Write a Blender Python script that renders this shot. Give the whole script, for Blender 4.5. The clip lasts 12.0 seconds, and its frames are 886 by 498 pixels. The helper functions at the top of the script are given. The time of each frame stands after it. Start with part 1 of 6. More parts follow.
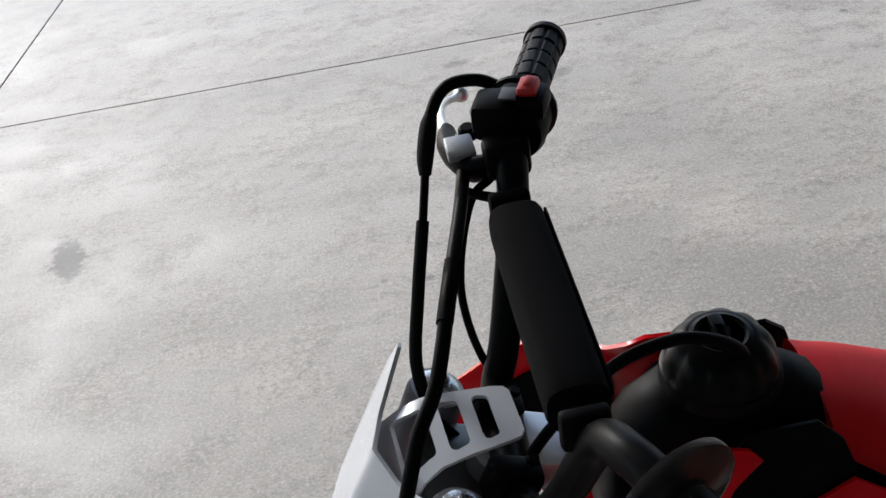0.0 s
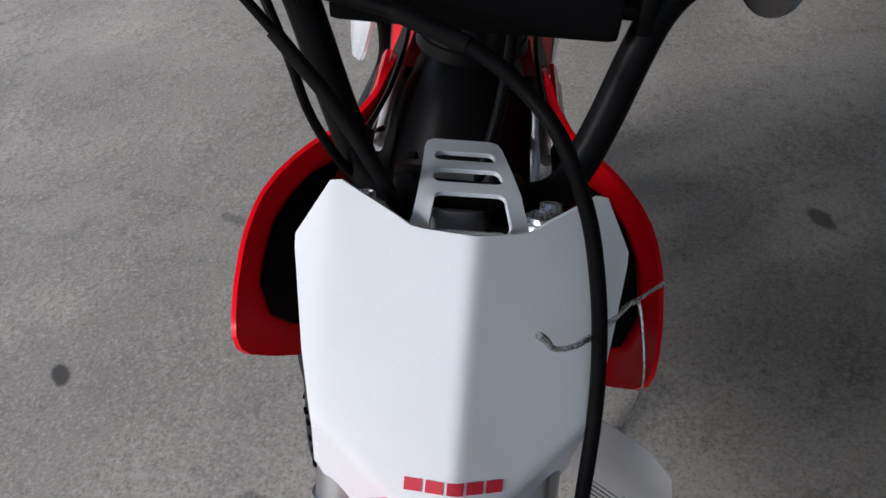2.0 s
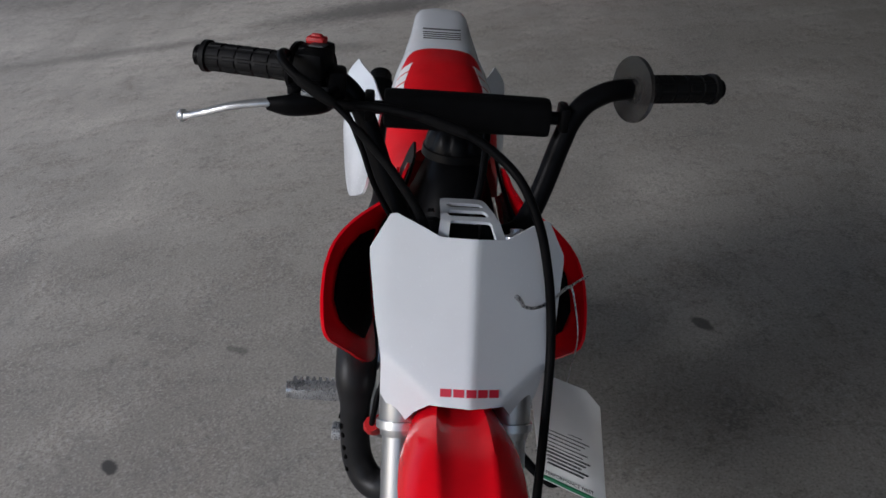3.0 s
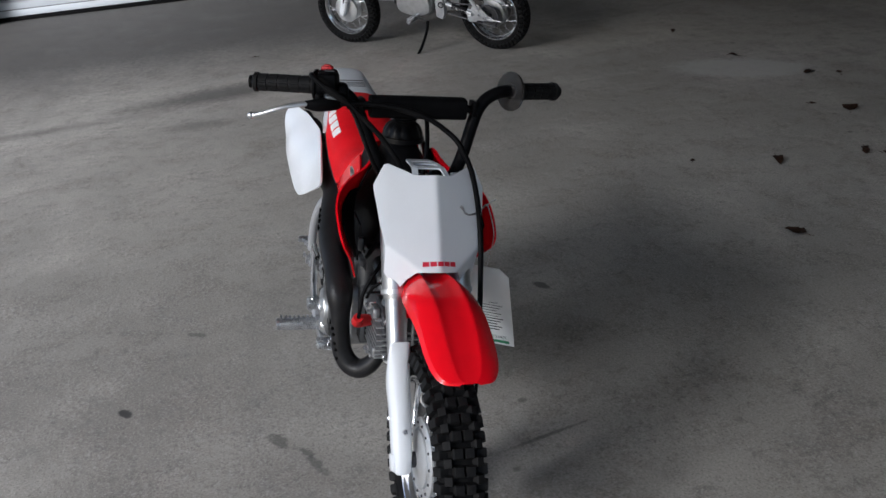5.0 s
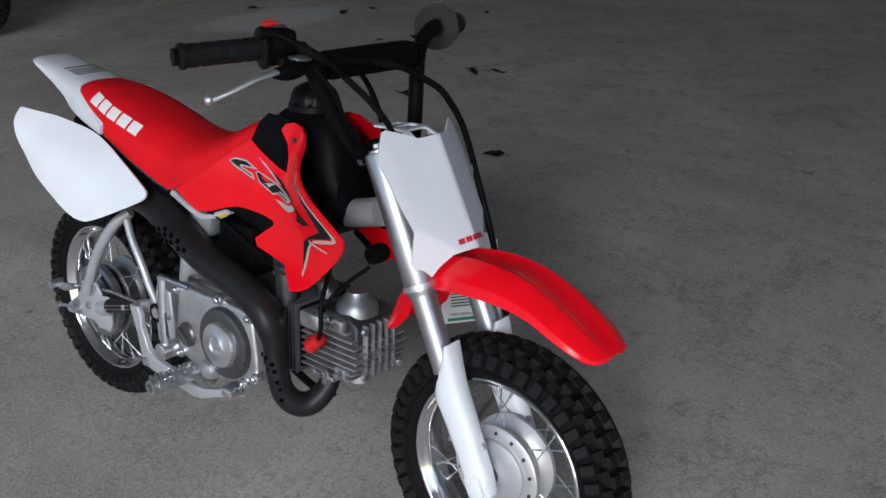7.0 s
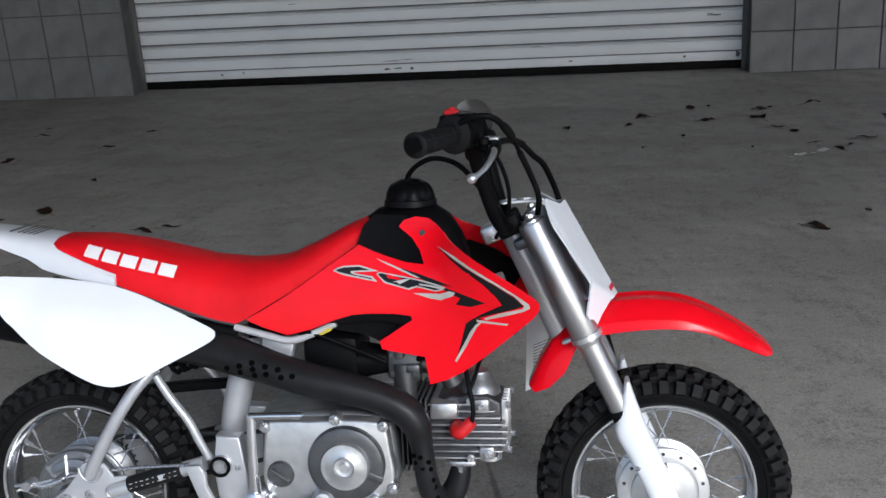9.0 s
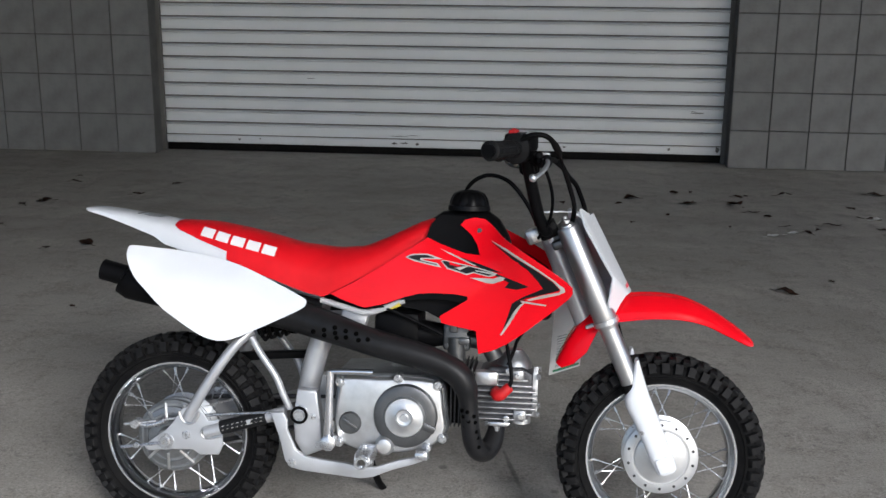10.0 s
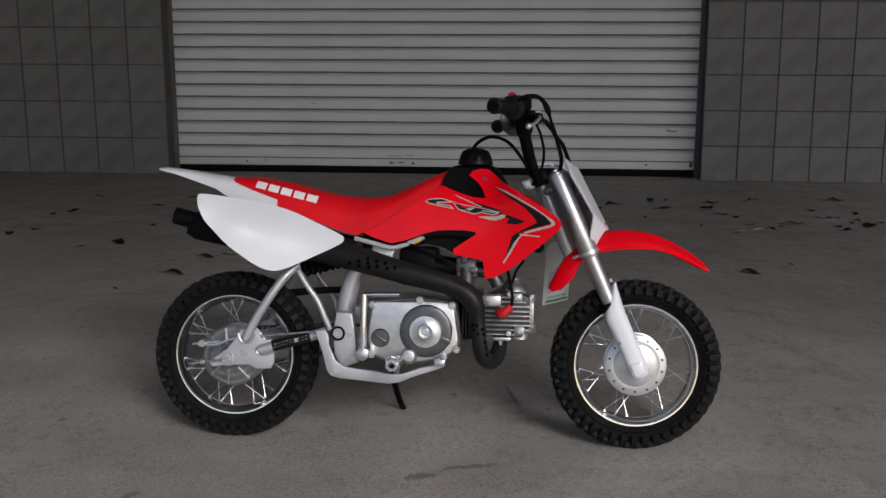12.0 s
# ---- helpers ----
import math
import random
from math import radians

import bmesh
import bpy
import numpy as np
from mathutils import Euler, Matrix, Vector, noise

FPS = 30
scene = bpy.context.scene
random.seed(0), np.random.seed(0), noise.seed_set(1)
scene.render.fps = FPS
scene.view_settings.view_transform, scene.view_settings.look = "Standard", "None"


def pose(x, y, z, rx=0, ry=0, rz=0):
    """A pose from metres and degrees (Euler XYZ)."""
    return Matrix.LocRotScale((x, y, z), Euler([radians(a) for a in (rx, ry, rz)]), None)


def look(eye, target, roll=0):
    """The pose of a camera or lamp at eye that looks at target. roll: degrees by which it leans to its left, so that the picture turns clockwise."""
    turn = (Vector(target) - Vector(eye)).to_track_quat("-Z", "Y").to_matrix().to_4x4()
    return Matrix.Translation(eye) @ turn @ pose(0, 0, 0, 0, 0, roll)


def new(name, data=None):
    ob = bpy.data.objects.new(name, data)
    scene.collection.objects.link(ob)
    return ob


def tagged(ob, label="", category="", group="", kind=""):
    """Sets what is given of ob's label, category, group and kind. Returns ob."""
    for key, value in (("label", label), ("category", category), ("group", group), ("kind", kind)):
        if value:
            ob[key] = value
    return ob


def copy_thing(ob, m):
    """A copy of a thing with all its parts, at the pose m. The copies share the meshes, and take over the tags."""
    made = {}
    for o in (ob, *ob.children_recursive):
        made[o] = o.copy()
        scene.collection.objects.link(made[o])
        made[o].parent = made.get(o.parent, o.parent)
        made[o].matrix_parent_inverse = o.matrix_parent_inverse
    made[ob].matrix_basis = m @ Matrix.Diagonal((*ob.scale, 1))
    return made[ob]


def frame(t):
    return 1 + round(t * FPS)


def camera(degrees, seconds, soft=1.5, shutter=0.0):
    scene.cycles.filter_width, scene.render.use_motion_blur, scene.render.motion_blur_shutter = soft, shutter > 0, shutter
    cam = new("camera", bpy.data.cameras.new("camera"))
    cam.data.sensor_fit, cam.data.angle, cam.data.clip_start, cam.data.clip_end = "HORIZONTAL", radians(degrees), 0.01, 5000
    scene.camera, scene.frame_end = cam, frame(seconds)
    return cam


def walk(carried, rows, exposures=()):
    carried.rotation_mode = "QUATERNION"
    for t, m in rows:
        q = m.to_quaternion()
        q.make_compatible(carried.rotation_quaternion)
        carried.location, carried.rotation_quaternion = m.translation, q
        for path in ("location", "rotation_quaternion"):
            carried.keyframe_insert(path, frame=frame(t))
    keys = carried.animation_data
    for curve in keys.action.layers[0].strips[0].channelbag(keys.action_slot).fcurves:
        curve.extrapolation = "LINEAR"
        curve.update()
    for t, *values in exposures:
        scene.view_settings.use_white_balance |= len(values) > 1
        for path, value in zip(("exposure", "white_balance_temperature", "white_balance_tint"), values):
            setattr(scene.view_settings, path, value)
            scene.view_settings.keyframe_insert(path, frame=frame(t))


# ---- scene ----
cam = camera(43.7, 12.0)

PATH = [
    (0, (0.7154, 0.6395, 1.0699), (0.6975, -0.9298, 0.1885), -10.14),
    (0.2, (0.7920, 0.5865, 1.0659), (0.4707, -0.9364, 0.1617), -9.01),
    (0.3, (0.8305, 0.5597, 1.0638), (0.3654, -0.9193, 0.1492), -8.50),
    (0.4, (0.8724, 0.5299, 1.0606), (0.3136, -0.9010, 0.1226), -9.79),
    (0.5, (0.9139, 0.5000, 1.0575), (0.2682, -0.8766, 0.0943), -11.04),
    (0.7, (0.9710, 0.4376, 1.0543), (0.1730, -0.8367, 0.0648), -11.10),
    (0.8, (0.9987, 0.4064, 1.0525), (0.1299, -0.8103, 0.0501), -10.97),
    (0.9, (1.0249, 0.3769, 1.0455), (0.0936, -0.7749, 0.0227), -10.24),
    (1, (1.0507, 0.3473, 1.0383), (0.0605, -0.7350, -0.0049), -9.47),
    (1.1, (1.0689, 0.3153, 1.0306), (0.0236, -0.6760, -0.0486), -9.75),
    (1.2, (1.0796, 0.2870, 1.0224), (-0.0199, -0.6026, -0.0909), -10.03),
    (1.3, (1.0856, 0.2688, 1.0115), (-0.0660, -0.5199, -0.1250), -9.53),
    (1.5, (1.0986, 0.2336, 0.9897), (-0.1363, -0.3459, -0.1847), -8.20),
    (1.7, (1.1422, 0.1940, 0.9757), (-0.1794, -0.2175, -0.1750), -7.84),
    (1.8, (1.1660, 0.1738, 0.9696), (-0.1915, -0.1526, -0.1663), -7.73),
    (1.9, (1.2040, 0.1505, 0.9729), (-0.1885, -0.1070, -0.1383), -7.19),
    (2, (1.2511, 0.1333, 0.9809), (-0.1685, -0.0661, -0.1076), -7.20),
    (2.2, (1.3288, 0.1194, 0.9879), (-0.1315, -0.0471, -0.0510), -7.49),
    (2.5, (1.4462, 0.1035, 1.0002), (-0.0704, -0.0266, 0.0394), -7.90),
    (2.7, (1.5523, 0.0925, 1.0313), (-0.0067, -0.0022, 0.1368), -7.16),
    (3, (1.7131, 0.0727, 1.0782), (0.0977, 0.0369, 0.2848), -6.04),
    (3.2, (1.8182, 0.0497, 1.1127), (0.1869, 0.0699, 0.3523), -4.27),
    (3.6, (1.9980, 0.0163, 1.1425), (0.3580, 0.0925, 0.4047), -4.04),
    (4, (2.1639, -0.0220, 1.1629), (0.5205, 0.1031, 0.4392), -4.47),
    (4.4, (2.3114, -0.0755, 1.1768), (0.6681, 0.1033, 0.4643), -5.16),
    (4.8, (2.4379, -0.1555, 1.1858), (0.7974, 0.0946, 0.4886), -5.77),
    (5, (2.4553, -0.2462, 1.1909), (0.8195, 0.0758, 0.5122), -5.34),
    (5.2, (2.4503, -0.3533, 1.1905), (0.8399, 0.0616, 0.5017), -6.28),
    (5.4, (2.4274, -0.4433, 1.1960), (0.8447, 0.0264, 0.4786), -6.25),
    (5.5, (2.4146, -0.4871, 1.1982), (0.8468, 0.0092, 0.4661), -6.20),
    (5.7, (2.3627, -0.5551, 1.1843), (0.8321, 0.0080, 0.4225), -6.09),
    (5.8, (2.3344, -0.5883, 1.1765), (0.8240, 0.0082, 0.4003), -6.03),
    (6, (2.2360, -0.6473, 1.1528), (0.7679, 0.0239, 0.3564), -6.27),
    (6.2, (2.1215, -0.6948, 1.1451), (0.7035, 0.0713, 0.3436), -6.52),
    (6.3, (2.0642, -0.7184, 1.1423), (0.6740, 0.0947, 0.3385), -6.62),
    (6.5, (1.9654, -0.7727, 1.1511), (0.6489, 0.1496, 0.3411), -6.22),
    (6.7, (1.8708, -0.8336, 1.1448), (0.6303, 0.1950, 0.3426), -5.90),
    (7.1, (1.6632, -0.9577, 1.1399), (0.6074, 0.2587, 0.3366), -4.98),
    (7.5, (1.4525, -1.0808, 1.1381), (0.5943, 0.2839, 0.3373), -4.42),
    (7.9, (1.2416, -1.2001, 1.1383), (0.5866, 0.2786, 0.3481), -4.28),
    (8.3, (1.0337, -1.3128, 1.1396), (0.5826, 0.2517, 0.3724), -4.64),
    (8.4, (0.9863, -1.3338, 1.1398), (0.5788, 0.2524, 0.3928), -5.08),
    (8.5, (0.9393, -1.3543, 1.1398), (0.5768, 0.2524, 0.4137), -5.53),
    (8.6, (0.9001, -1.3721, 1.1332), (0.5965, 0.2592, 0.4356), -5.56),
    (8.7, (0.8694, -1.3925, 1.1257), (0.6010, 0.2576, 0.4585), -5.38),
    (8.8, (0.8495, -1.4202, 1.1226), (0.5927, 0.2395, 0.4748), -4.81),
    (9, (0.8123, -1.4784, 1.1165), (0.5733, 0.1984, 0.5071), -3.68),
    (9.1, (0.8021, -1.5233, 1.1090), (0.5546, 0.1613, 0.5252), -3.55),
    (9.2, (0.7925, -1.5689, 1.1014), (0.5368, 0.1229, 0.5426), -3.41),
    (9.3, (0.7882, -1.6151, 1.0969), (0.5486, 0.0799, 0.5406), -2.93),
    (9.5, (0.7796, -1.7073, 1.0888), (0.5742, -0.0068, 0.5358), -1.98),
    (9.6, (0.7708, -1.7501, 1.0881), (0.5652, -0.0454, 0.5482), -2.05),
    (9.7, (0.7614, -1.7927, 1.0874), (0.5553, -0.0836, 0.5615), -2.11),
    (9.8, (0.7459, -1.8343, 1.0836), (0.5459, -0.1178, 0.5797), -1.27),
    (10, (0.7143, -1.9172, 1.0751), (0.5269, -0.1866, 0.6168), 0.46),
    (10.2, (0.6890, -1.9993, 1.0589), (0.5167, -0.2565, 0.6430), 1.25),
    (10.5, (0.6682, -2.1133, 1.0262), (0.5005, -0.3621, 0.6451), 1.10),
    (10.7, (0.6734, -2.1757, 1.0022), (0.5143, -0.4262, 0.6101), 0.55),
    (11, (0.6846, -2.2649, 0.9687), (0.5383, -0.5184, 0.5584), -0.26),
    (11.2, (0.6934, -2.3076, 0.9666), (0.5520, -0.5571, 0.5717), -0.17),
    (11.5, (0.7058, -2.3659, 0.9667), (0.5691, -0.6096, 0.5968), 0.04),
    (11.7, (0.7068, -2.3837, 0.9665), (0.5595, -0.6289, 0.5939), 0.04),
    (12, (0.7070, -2.4070, 0.9660), (0.5418, -0.6554, 0.5860), -0.01),
]
EXPOSURE = [(0, 1.05, 6150, 10), (0.5, 0.75, 6150, 10), (1, 0.9, 6150, 10), (2, 0.75, 6000, 12), (3, 0.25, 5950, 12), (5.5, 0.55, 5900, 10), (6.5, 0.4, 5850, 10), (8.5, 0.75, 5800, 10), (9.0, 0.8, 5850, 10), (9.5, 0.85, 5950, 10), (10, 0.8, 6050, 10), (10.5, 0.52, 6200, 12), (11.0, 0.6, 6250, 13), (11.5, 0.4, 6350, 14), (12, 0.05, 6350, 14)]
walk(cam, [(t, look(eye, target, roll)) for t, eye, target, roll in PATH], EXPOSURE)

# ---------------------------------------------------------------- world and light
world = bpy.data.worlds.new("sky")
scene.world = world
world.use_nodes = True
wn, wl = world.node_tree.nodes, world.node_tree.links
sky = wn.new("ShaderNodeTexSky")
sky.sky_type, sky.sun_disc = "NISHITA", False
sky.sun_elevation, sky.sun_rotation = radians(32.5), radians(147)
sky.air_density, sky.dust_density = 1.0, 2.0
wl.new(sky.outputs["Color"], wn["Background"].inputs["Color"])
wn["Background"].inputs["Strength"].default_value = 0.12

sun_data = bpy.data.lights.new("sun", "SUN")
sun_data.energy, sun_data.angle, sun_data.color = 2.8, radians(22), (1.0, 0.985, 0.97)
sun = new("sun", sun_data)
sun.matrix_world = look((5.4, -8.3, 6.35), (0, 0, 0))


# ---------------------------------------------------------------- materials
def material(name, base, rough=0.5, metal=0.0, vary=0.12, scale=30.0, fine=400.0, bump=0.05, coat=0.0, tint=None, spec=0.5, shift=0.08):
    """A surface with variation at two scales, in colour, roughness and relief."""
    m = bpy.data.materials.new(name)
    m.use_nodes = True
    n, l = m.node_tree.nodes, m.node_tree.links
    b = n["Principled BSDF"]
    co = n.new("ShaderNodeTexCoord")
    big, small = n.new("ShaderNodeTexNoise"), n.new("ShaderNodeTexNoise")
    big.inputs["Scale"].default_value, big.inputs["Detail"].default_value = scale, 5
    small.inputs["Scale"].default_value, small.inputs["Detail"].default_value = fine, 3
    for q in (big, small):
        l.new(co.outputs["Object"], q.inputs["Vector"])
    mix = n.new("ShaderNodeMix")
    mix.data_type = "RGBA"
    other = tint or [max(0.0, c * (1 - vary * 2)) for c in base]
    mix.inputs["A"].default_value = (*base, 1)
    mix.inputs["B"].default_value = (*other, 1)
    ramp = n.new("ShaderNodeMapRange")
    ramp.inputs["From Min"].default_value, ramp.inputs["From Max"].default_value = 0.42, 0.72
    l.new(big.outputs["Fac"], ramp.inputs["Value"])
    l.new(ramp.outputs["Result"], mix.inputs["Factor"])
    l.new(mix.outputs["Result"], b.inputs["Base Color"])
    rr = n.new("ShaderNodeMapRange")
    rr.inputs["To Min"].default_value, rr.inputs["To Max"].default_value = max(0.02, rough - shift), min(1, rough + shift)
    l.new(small.outputs["Fac"], rr.inputs["Value"])
    l.new(rr.outputs["Result"], b.inputs["Roughness"])
    b.inputs["Metallic"].default_value = metal
    b.inputs["Coat Weight"].default_value = coat
    b.inputs["Coat Roughness"].default_value = 0.08
    b.inputs["Specular IOR Level"].default_value = spec
    if bump:
        bp = n.new("ShaderNodeBump")
        bp.inputs["Strength"].default_value, bp.inputs["Distance"].default_value = bump, 0.002
        l.new(small.outputs["Fac"], bp.inputs["Height"])
        l.new(bp.outputs["Normal"], b.inputs["Normal"])
    return m


RED = material("red_plastic", (0.78, 0.0022, 0.010), 0.18, vary=0.05, scale=12, bump=0.0, spec=0.26, shift=0.04)
VINYL = material("red_vinyl", (0.66, 0.006, 0.012), 0.5, vary=0.08, scale=18, fine=900, bump=0.25, spec=0.13)
WHITE = material("white_plastic", (0.70, 0.725, 0.76), 0.26, vary=0.03, scale=10, bump=0.0, coat=0.35, shift=0.04)
BLACK = material("black_plastic", (0.004, 0.004, 0.0045), 0.45, vary=0.2, scale=25, fine=600, bump=0.08, spec=0.055)
GREYPL = material("dark_grey_plastic", (0.045, 0.047, 0.05), 0.5, vary=0.15, scale=25, fine=600, bump=0.08)
RUBBER = material("tyre_rubber", (0.0042, 0.0042, 0.0046), 0.75, vary=0.25, scale=40, fine=300, bump=0.15, tint=(0.008, 0.0078, 0.0076), spec=0.09)
# lighter copy of the tyre rubber: light on the knobs put into colour
TREAD = material("lit_tread_rubber", (0.006, 0.006, 0.0065), 0.62, vary=0.3, scale=70, fine=400, bump=0.15, tint=(0.012, 0.0117, 0.0115), spec=0.14)
GRIPRUB = material("grip_rubber", (0.006, 0.006, 0.0065), 0.6, vary=0.2, scale=60, bump=0.1, spec=0.2)
CLOTH = material("black_nylon_cloth", (0.004, 0.004, 0.0045), 0.85, vary=0.2, scale=40, fine=1500, bump=0.3, spec=0.06)
BARPAINT = material("black_bar_paint", (0.004, 0.004, 0.0045), 0.38, vary=0.15, scale=30, bump=0.03, spec=0.06)
SHIELD = material("matt_black_heat_paint", (0.0125, 0.0125, 0.0135), 0.42, vary=0.2, scale=30, fine=500, bump=0.05, spec=0.2)
# black of the discs that stand in for shade inside the shield's holes
HOLESHADE = material("hole_shade_black", (0.0012, 0.0012, 0.0012), 0.9, vary=0.2, bump=0.0, spec=0.05)
SILVER = material("silver_paint", (0.46, 0.47, 0.49), 0.38, 0.5, vary=0.06, scale=20, fine=900, bump=0.03)
CAST = material("cast_aluminium", (0.60, 0.61, 0.62), 0.34, 0.85, vary=0.10, scale=40, fine=1200, bump=0.12)
HEADCAST = material("finned_head_casting", (0.40, 0.405, 0.41), 0.42, 0.8, vary=0.2, scale=50, fine=900, bump=0.15)
DARKCAST = material("grey_cast_metal", (0.27, 0.28, 0.29), 0.40, 0.8, vary=0.15, scale=40, fine=1000, bump=0.12)
SMOKECAST = material("smoke_grey_cast_metal", (0.115, 0.118, 0.122), 0.36, 0.75, vary=0.12, scale=40, fine=1000, bump=0.1)
FORKTUBE = material("silver_fork_tube", (0.45, 0.455, 0.465), 0.34, 0.9, vary=0.05, scale=20, fine=900, bump=0.02)
CHROME = material("chrome", (0.80, 0.81, 0.83), 0.12, 1.0, vary=0.05, scale=60, fine=300, bump=0.02, shift=0.05)
STEEL = material("zinc_steel", (0.55, 0.56, 0.58), 0.28, 0.9, vary=0.12, scale=80, fine=600, bump=0.05)
DARKSTEEL = material("dark_steel", (0.06, 0.06, 0.065), 0.45, 0.6, vary=0.2, scale=80, bump=0.08)
REDRUB = material("red_rubber", (0.50, 0.008, 0.010), 0.5, vary=0.1, bump=0.05)
DECALBLACK = material("black_decal", (0.009, 0.009, 0.010), 0.34, vary=0.1, bump=0.0, spec=0.2)
DECALSILVER = material("silver_decal", (0.52, 0.50, 0.46), 0.35, 0.2, vary=0.1, bump=0.0)
DECALWHITE = material("white_print", (0.82, 0.80, 0.80), 0.45, vary=0.05, bump=0.02)
DECALRED = material("red_print", (0.55, 0.015, 0.04), 0.35, vary=0.05, bump=0.0)
CLEAR = material("milky_clear_plastic", (0.42, 0.42, 0.43), 0.3, vary=0.1, bump=0.02)
GLOSSBLACK = material("gloss_black_plastic", (0.004, 0.004, 0.0045), 0.34, vary=0.2, scale=25, bump=0.02, spec=0.1)
SMOKE = material("smoky_clear_plastic", (0.13, 0.125, 0.12), 0.12, vary=0.1, bump=0.0)
SMOKE.node_tree.nodes["Principled BSDF"].inputs["Transmission Weight"].default_value = 0.8
SMOKE.node_tree.nodes["Principled BSDF"].inputs["IOR"].default_value = 1.15
PAPER = material("white_card", (0.72, 0.72, 0.70), 0.6, vary=0.05, scale=20, bump=0.05)
PRINT = material("black_print", (0.03, 0.03, 0.03), 0.6, vary=0.1, bump=0.0)
GREENPRINT = material("green_print", (0.03, 0.22, 0.10), 0.6, vary=0.1, bump=0.0)
YELLOW = material("yellow_tag", (0.55, 0.42, 0.03), 0.5, vary=0.1, bump=0.0)
LEAFM = material("dry_leaf", (0.030, 0.017, 0.012), 0.85, vary=0.35, scale=60, bump=0.3, tint=(0.075, 0.036, 0.022), spec=0.15)
DOORPAINT = material("white_door_paint", (0.585, 0.615, 0.65), 0.45, vary=0.05, scale=1.5, fine=40, bump=0.03)
# dark grey of the door guides: the opening's shade put into colour
JAMBSHADE = material("jamb_shade_grey", (0.10, 0.10, 0.10), 0.55, vary=0.15, scale=4, fine=60, bump=0.05)
CEILPAINT = material("ceiling_paint", (0.34, 0.34, 0.335), 0.8, vary=0.05, scale=2, fine=30, bump=0.05)
# colour of the strips that stand in for shade between door slats
SLATSHADE = material("slat_shade_grey", (0.13, 0.13, 0.128), 0.7, vary=0.3, scale=6, fine=60, bump=0.1)
SCUFF = material("dark_scuff", (0.10, 0.10, 0.10), 0.7, vary=0.2, bump=0.0)


def block_material():
    """Painted concrete block: grey, each block a shade of its own, with pores."""
    m = material("painted_block", (0.142, 0.147, 0.150), 0.62, vary=0.16, scale=9.0, fine=70, bump=0.45)
    n, l = m.node_tree.nodes, m.node_tree.links
    b = n["Principled BSDF"]
    info, hsv, rng = n.new("ShaderNodeObjectInfo"), n.new("ShaderNodeHueSaturation"), n.new("ShaderNodeMapRange")
    rng.inputs["To Min"].default_value, rng.inputs["To Max"].default_value = 0.94, 1.06
    src = b.inputs["Base Color"].links[0].from_socket
    l.new(info.outputs["Random"], rng.inputs["Value"])
    l.new(rng.outputs["Result"], hsv.inputs["Value"])
    l.new(src, hsv.inputs["Color"])
    l.new(hsv.outputs["Color"], b.inputs["Base Color"])
    return m


# floor stains; the widest, at x -4.95, is shade painted before the west door
# x, y, half length, half width, turn, softness of edge, raggedness, strength
STAINS_AND_SHADE = ((0.216, -0.548, 0.022, 0.013, 0.5, 0.18, 1.2, 0.97), (0.452, -0.232, 0.026, 0.014, 0.3, 0.3, 3.2, 0.6), (0.515, -0.185, 0.026, 0.009, 0.6, 0.3, 3.4, 0.6),
          (0.56, -0.17, 0.026, 0.009, 0.3, 0.3, 3.4, 0.55), (0.60, -0.155, 0.018, 0.008, 0.2, 0.3, 3.2, 0.4), (-0.13, -0.385, 0.024, 0.011, 0.9, 0.3, 2.6, 0.55), (0.318, -2.08, 0.055, 0.030, 0.6, 0.35, 2.4, 0.5), (0.55, -2.29, 0.04, 0.025, 0.4, 0.35, 2.4, 0.35),
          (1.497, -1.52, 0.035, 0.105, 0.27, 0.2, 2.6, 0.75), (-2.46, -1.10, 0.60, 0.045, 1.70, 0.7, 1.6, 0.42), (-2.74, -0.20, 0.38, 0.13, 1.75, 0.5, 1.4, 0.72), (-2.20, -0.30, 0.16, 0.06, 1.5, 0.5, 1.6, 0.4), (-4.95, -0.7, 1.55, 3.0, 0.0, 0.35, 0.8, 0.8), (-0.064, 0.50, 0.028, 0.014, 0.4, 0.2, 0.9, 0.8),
          (0.63, 0.29, 0.005, 0.09, 0.25, 0.4, 1.6, 0.6))


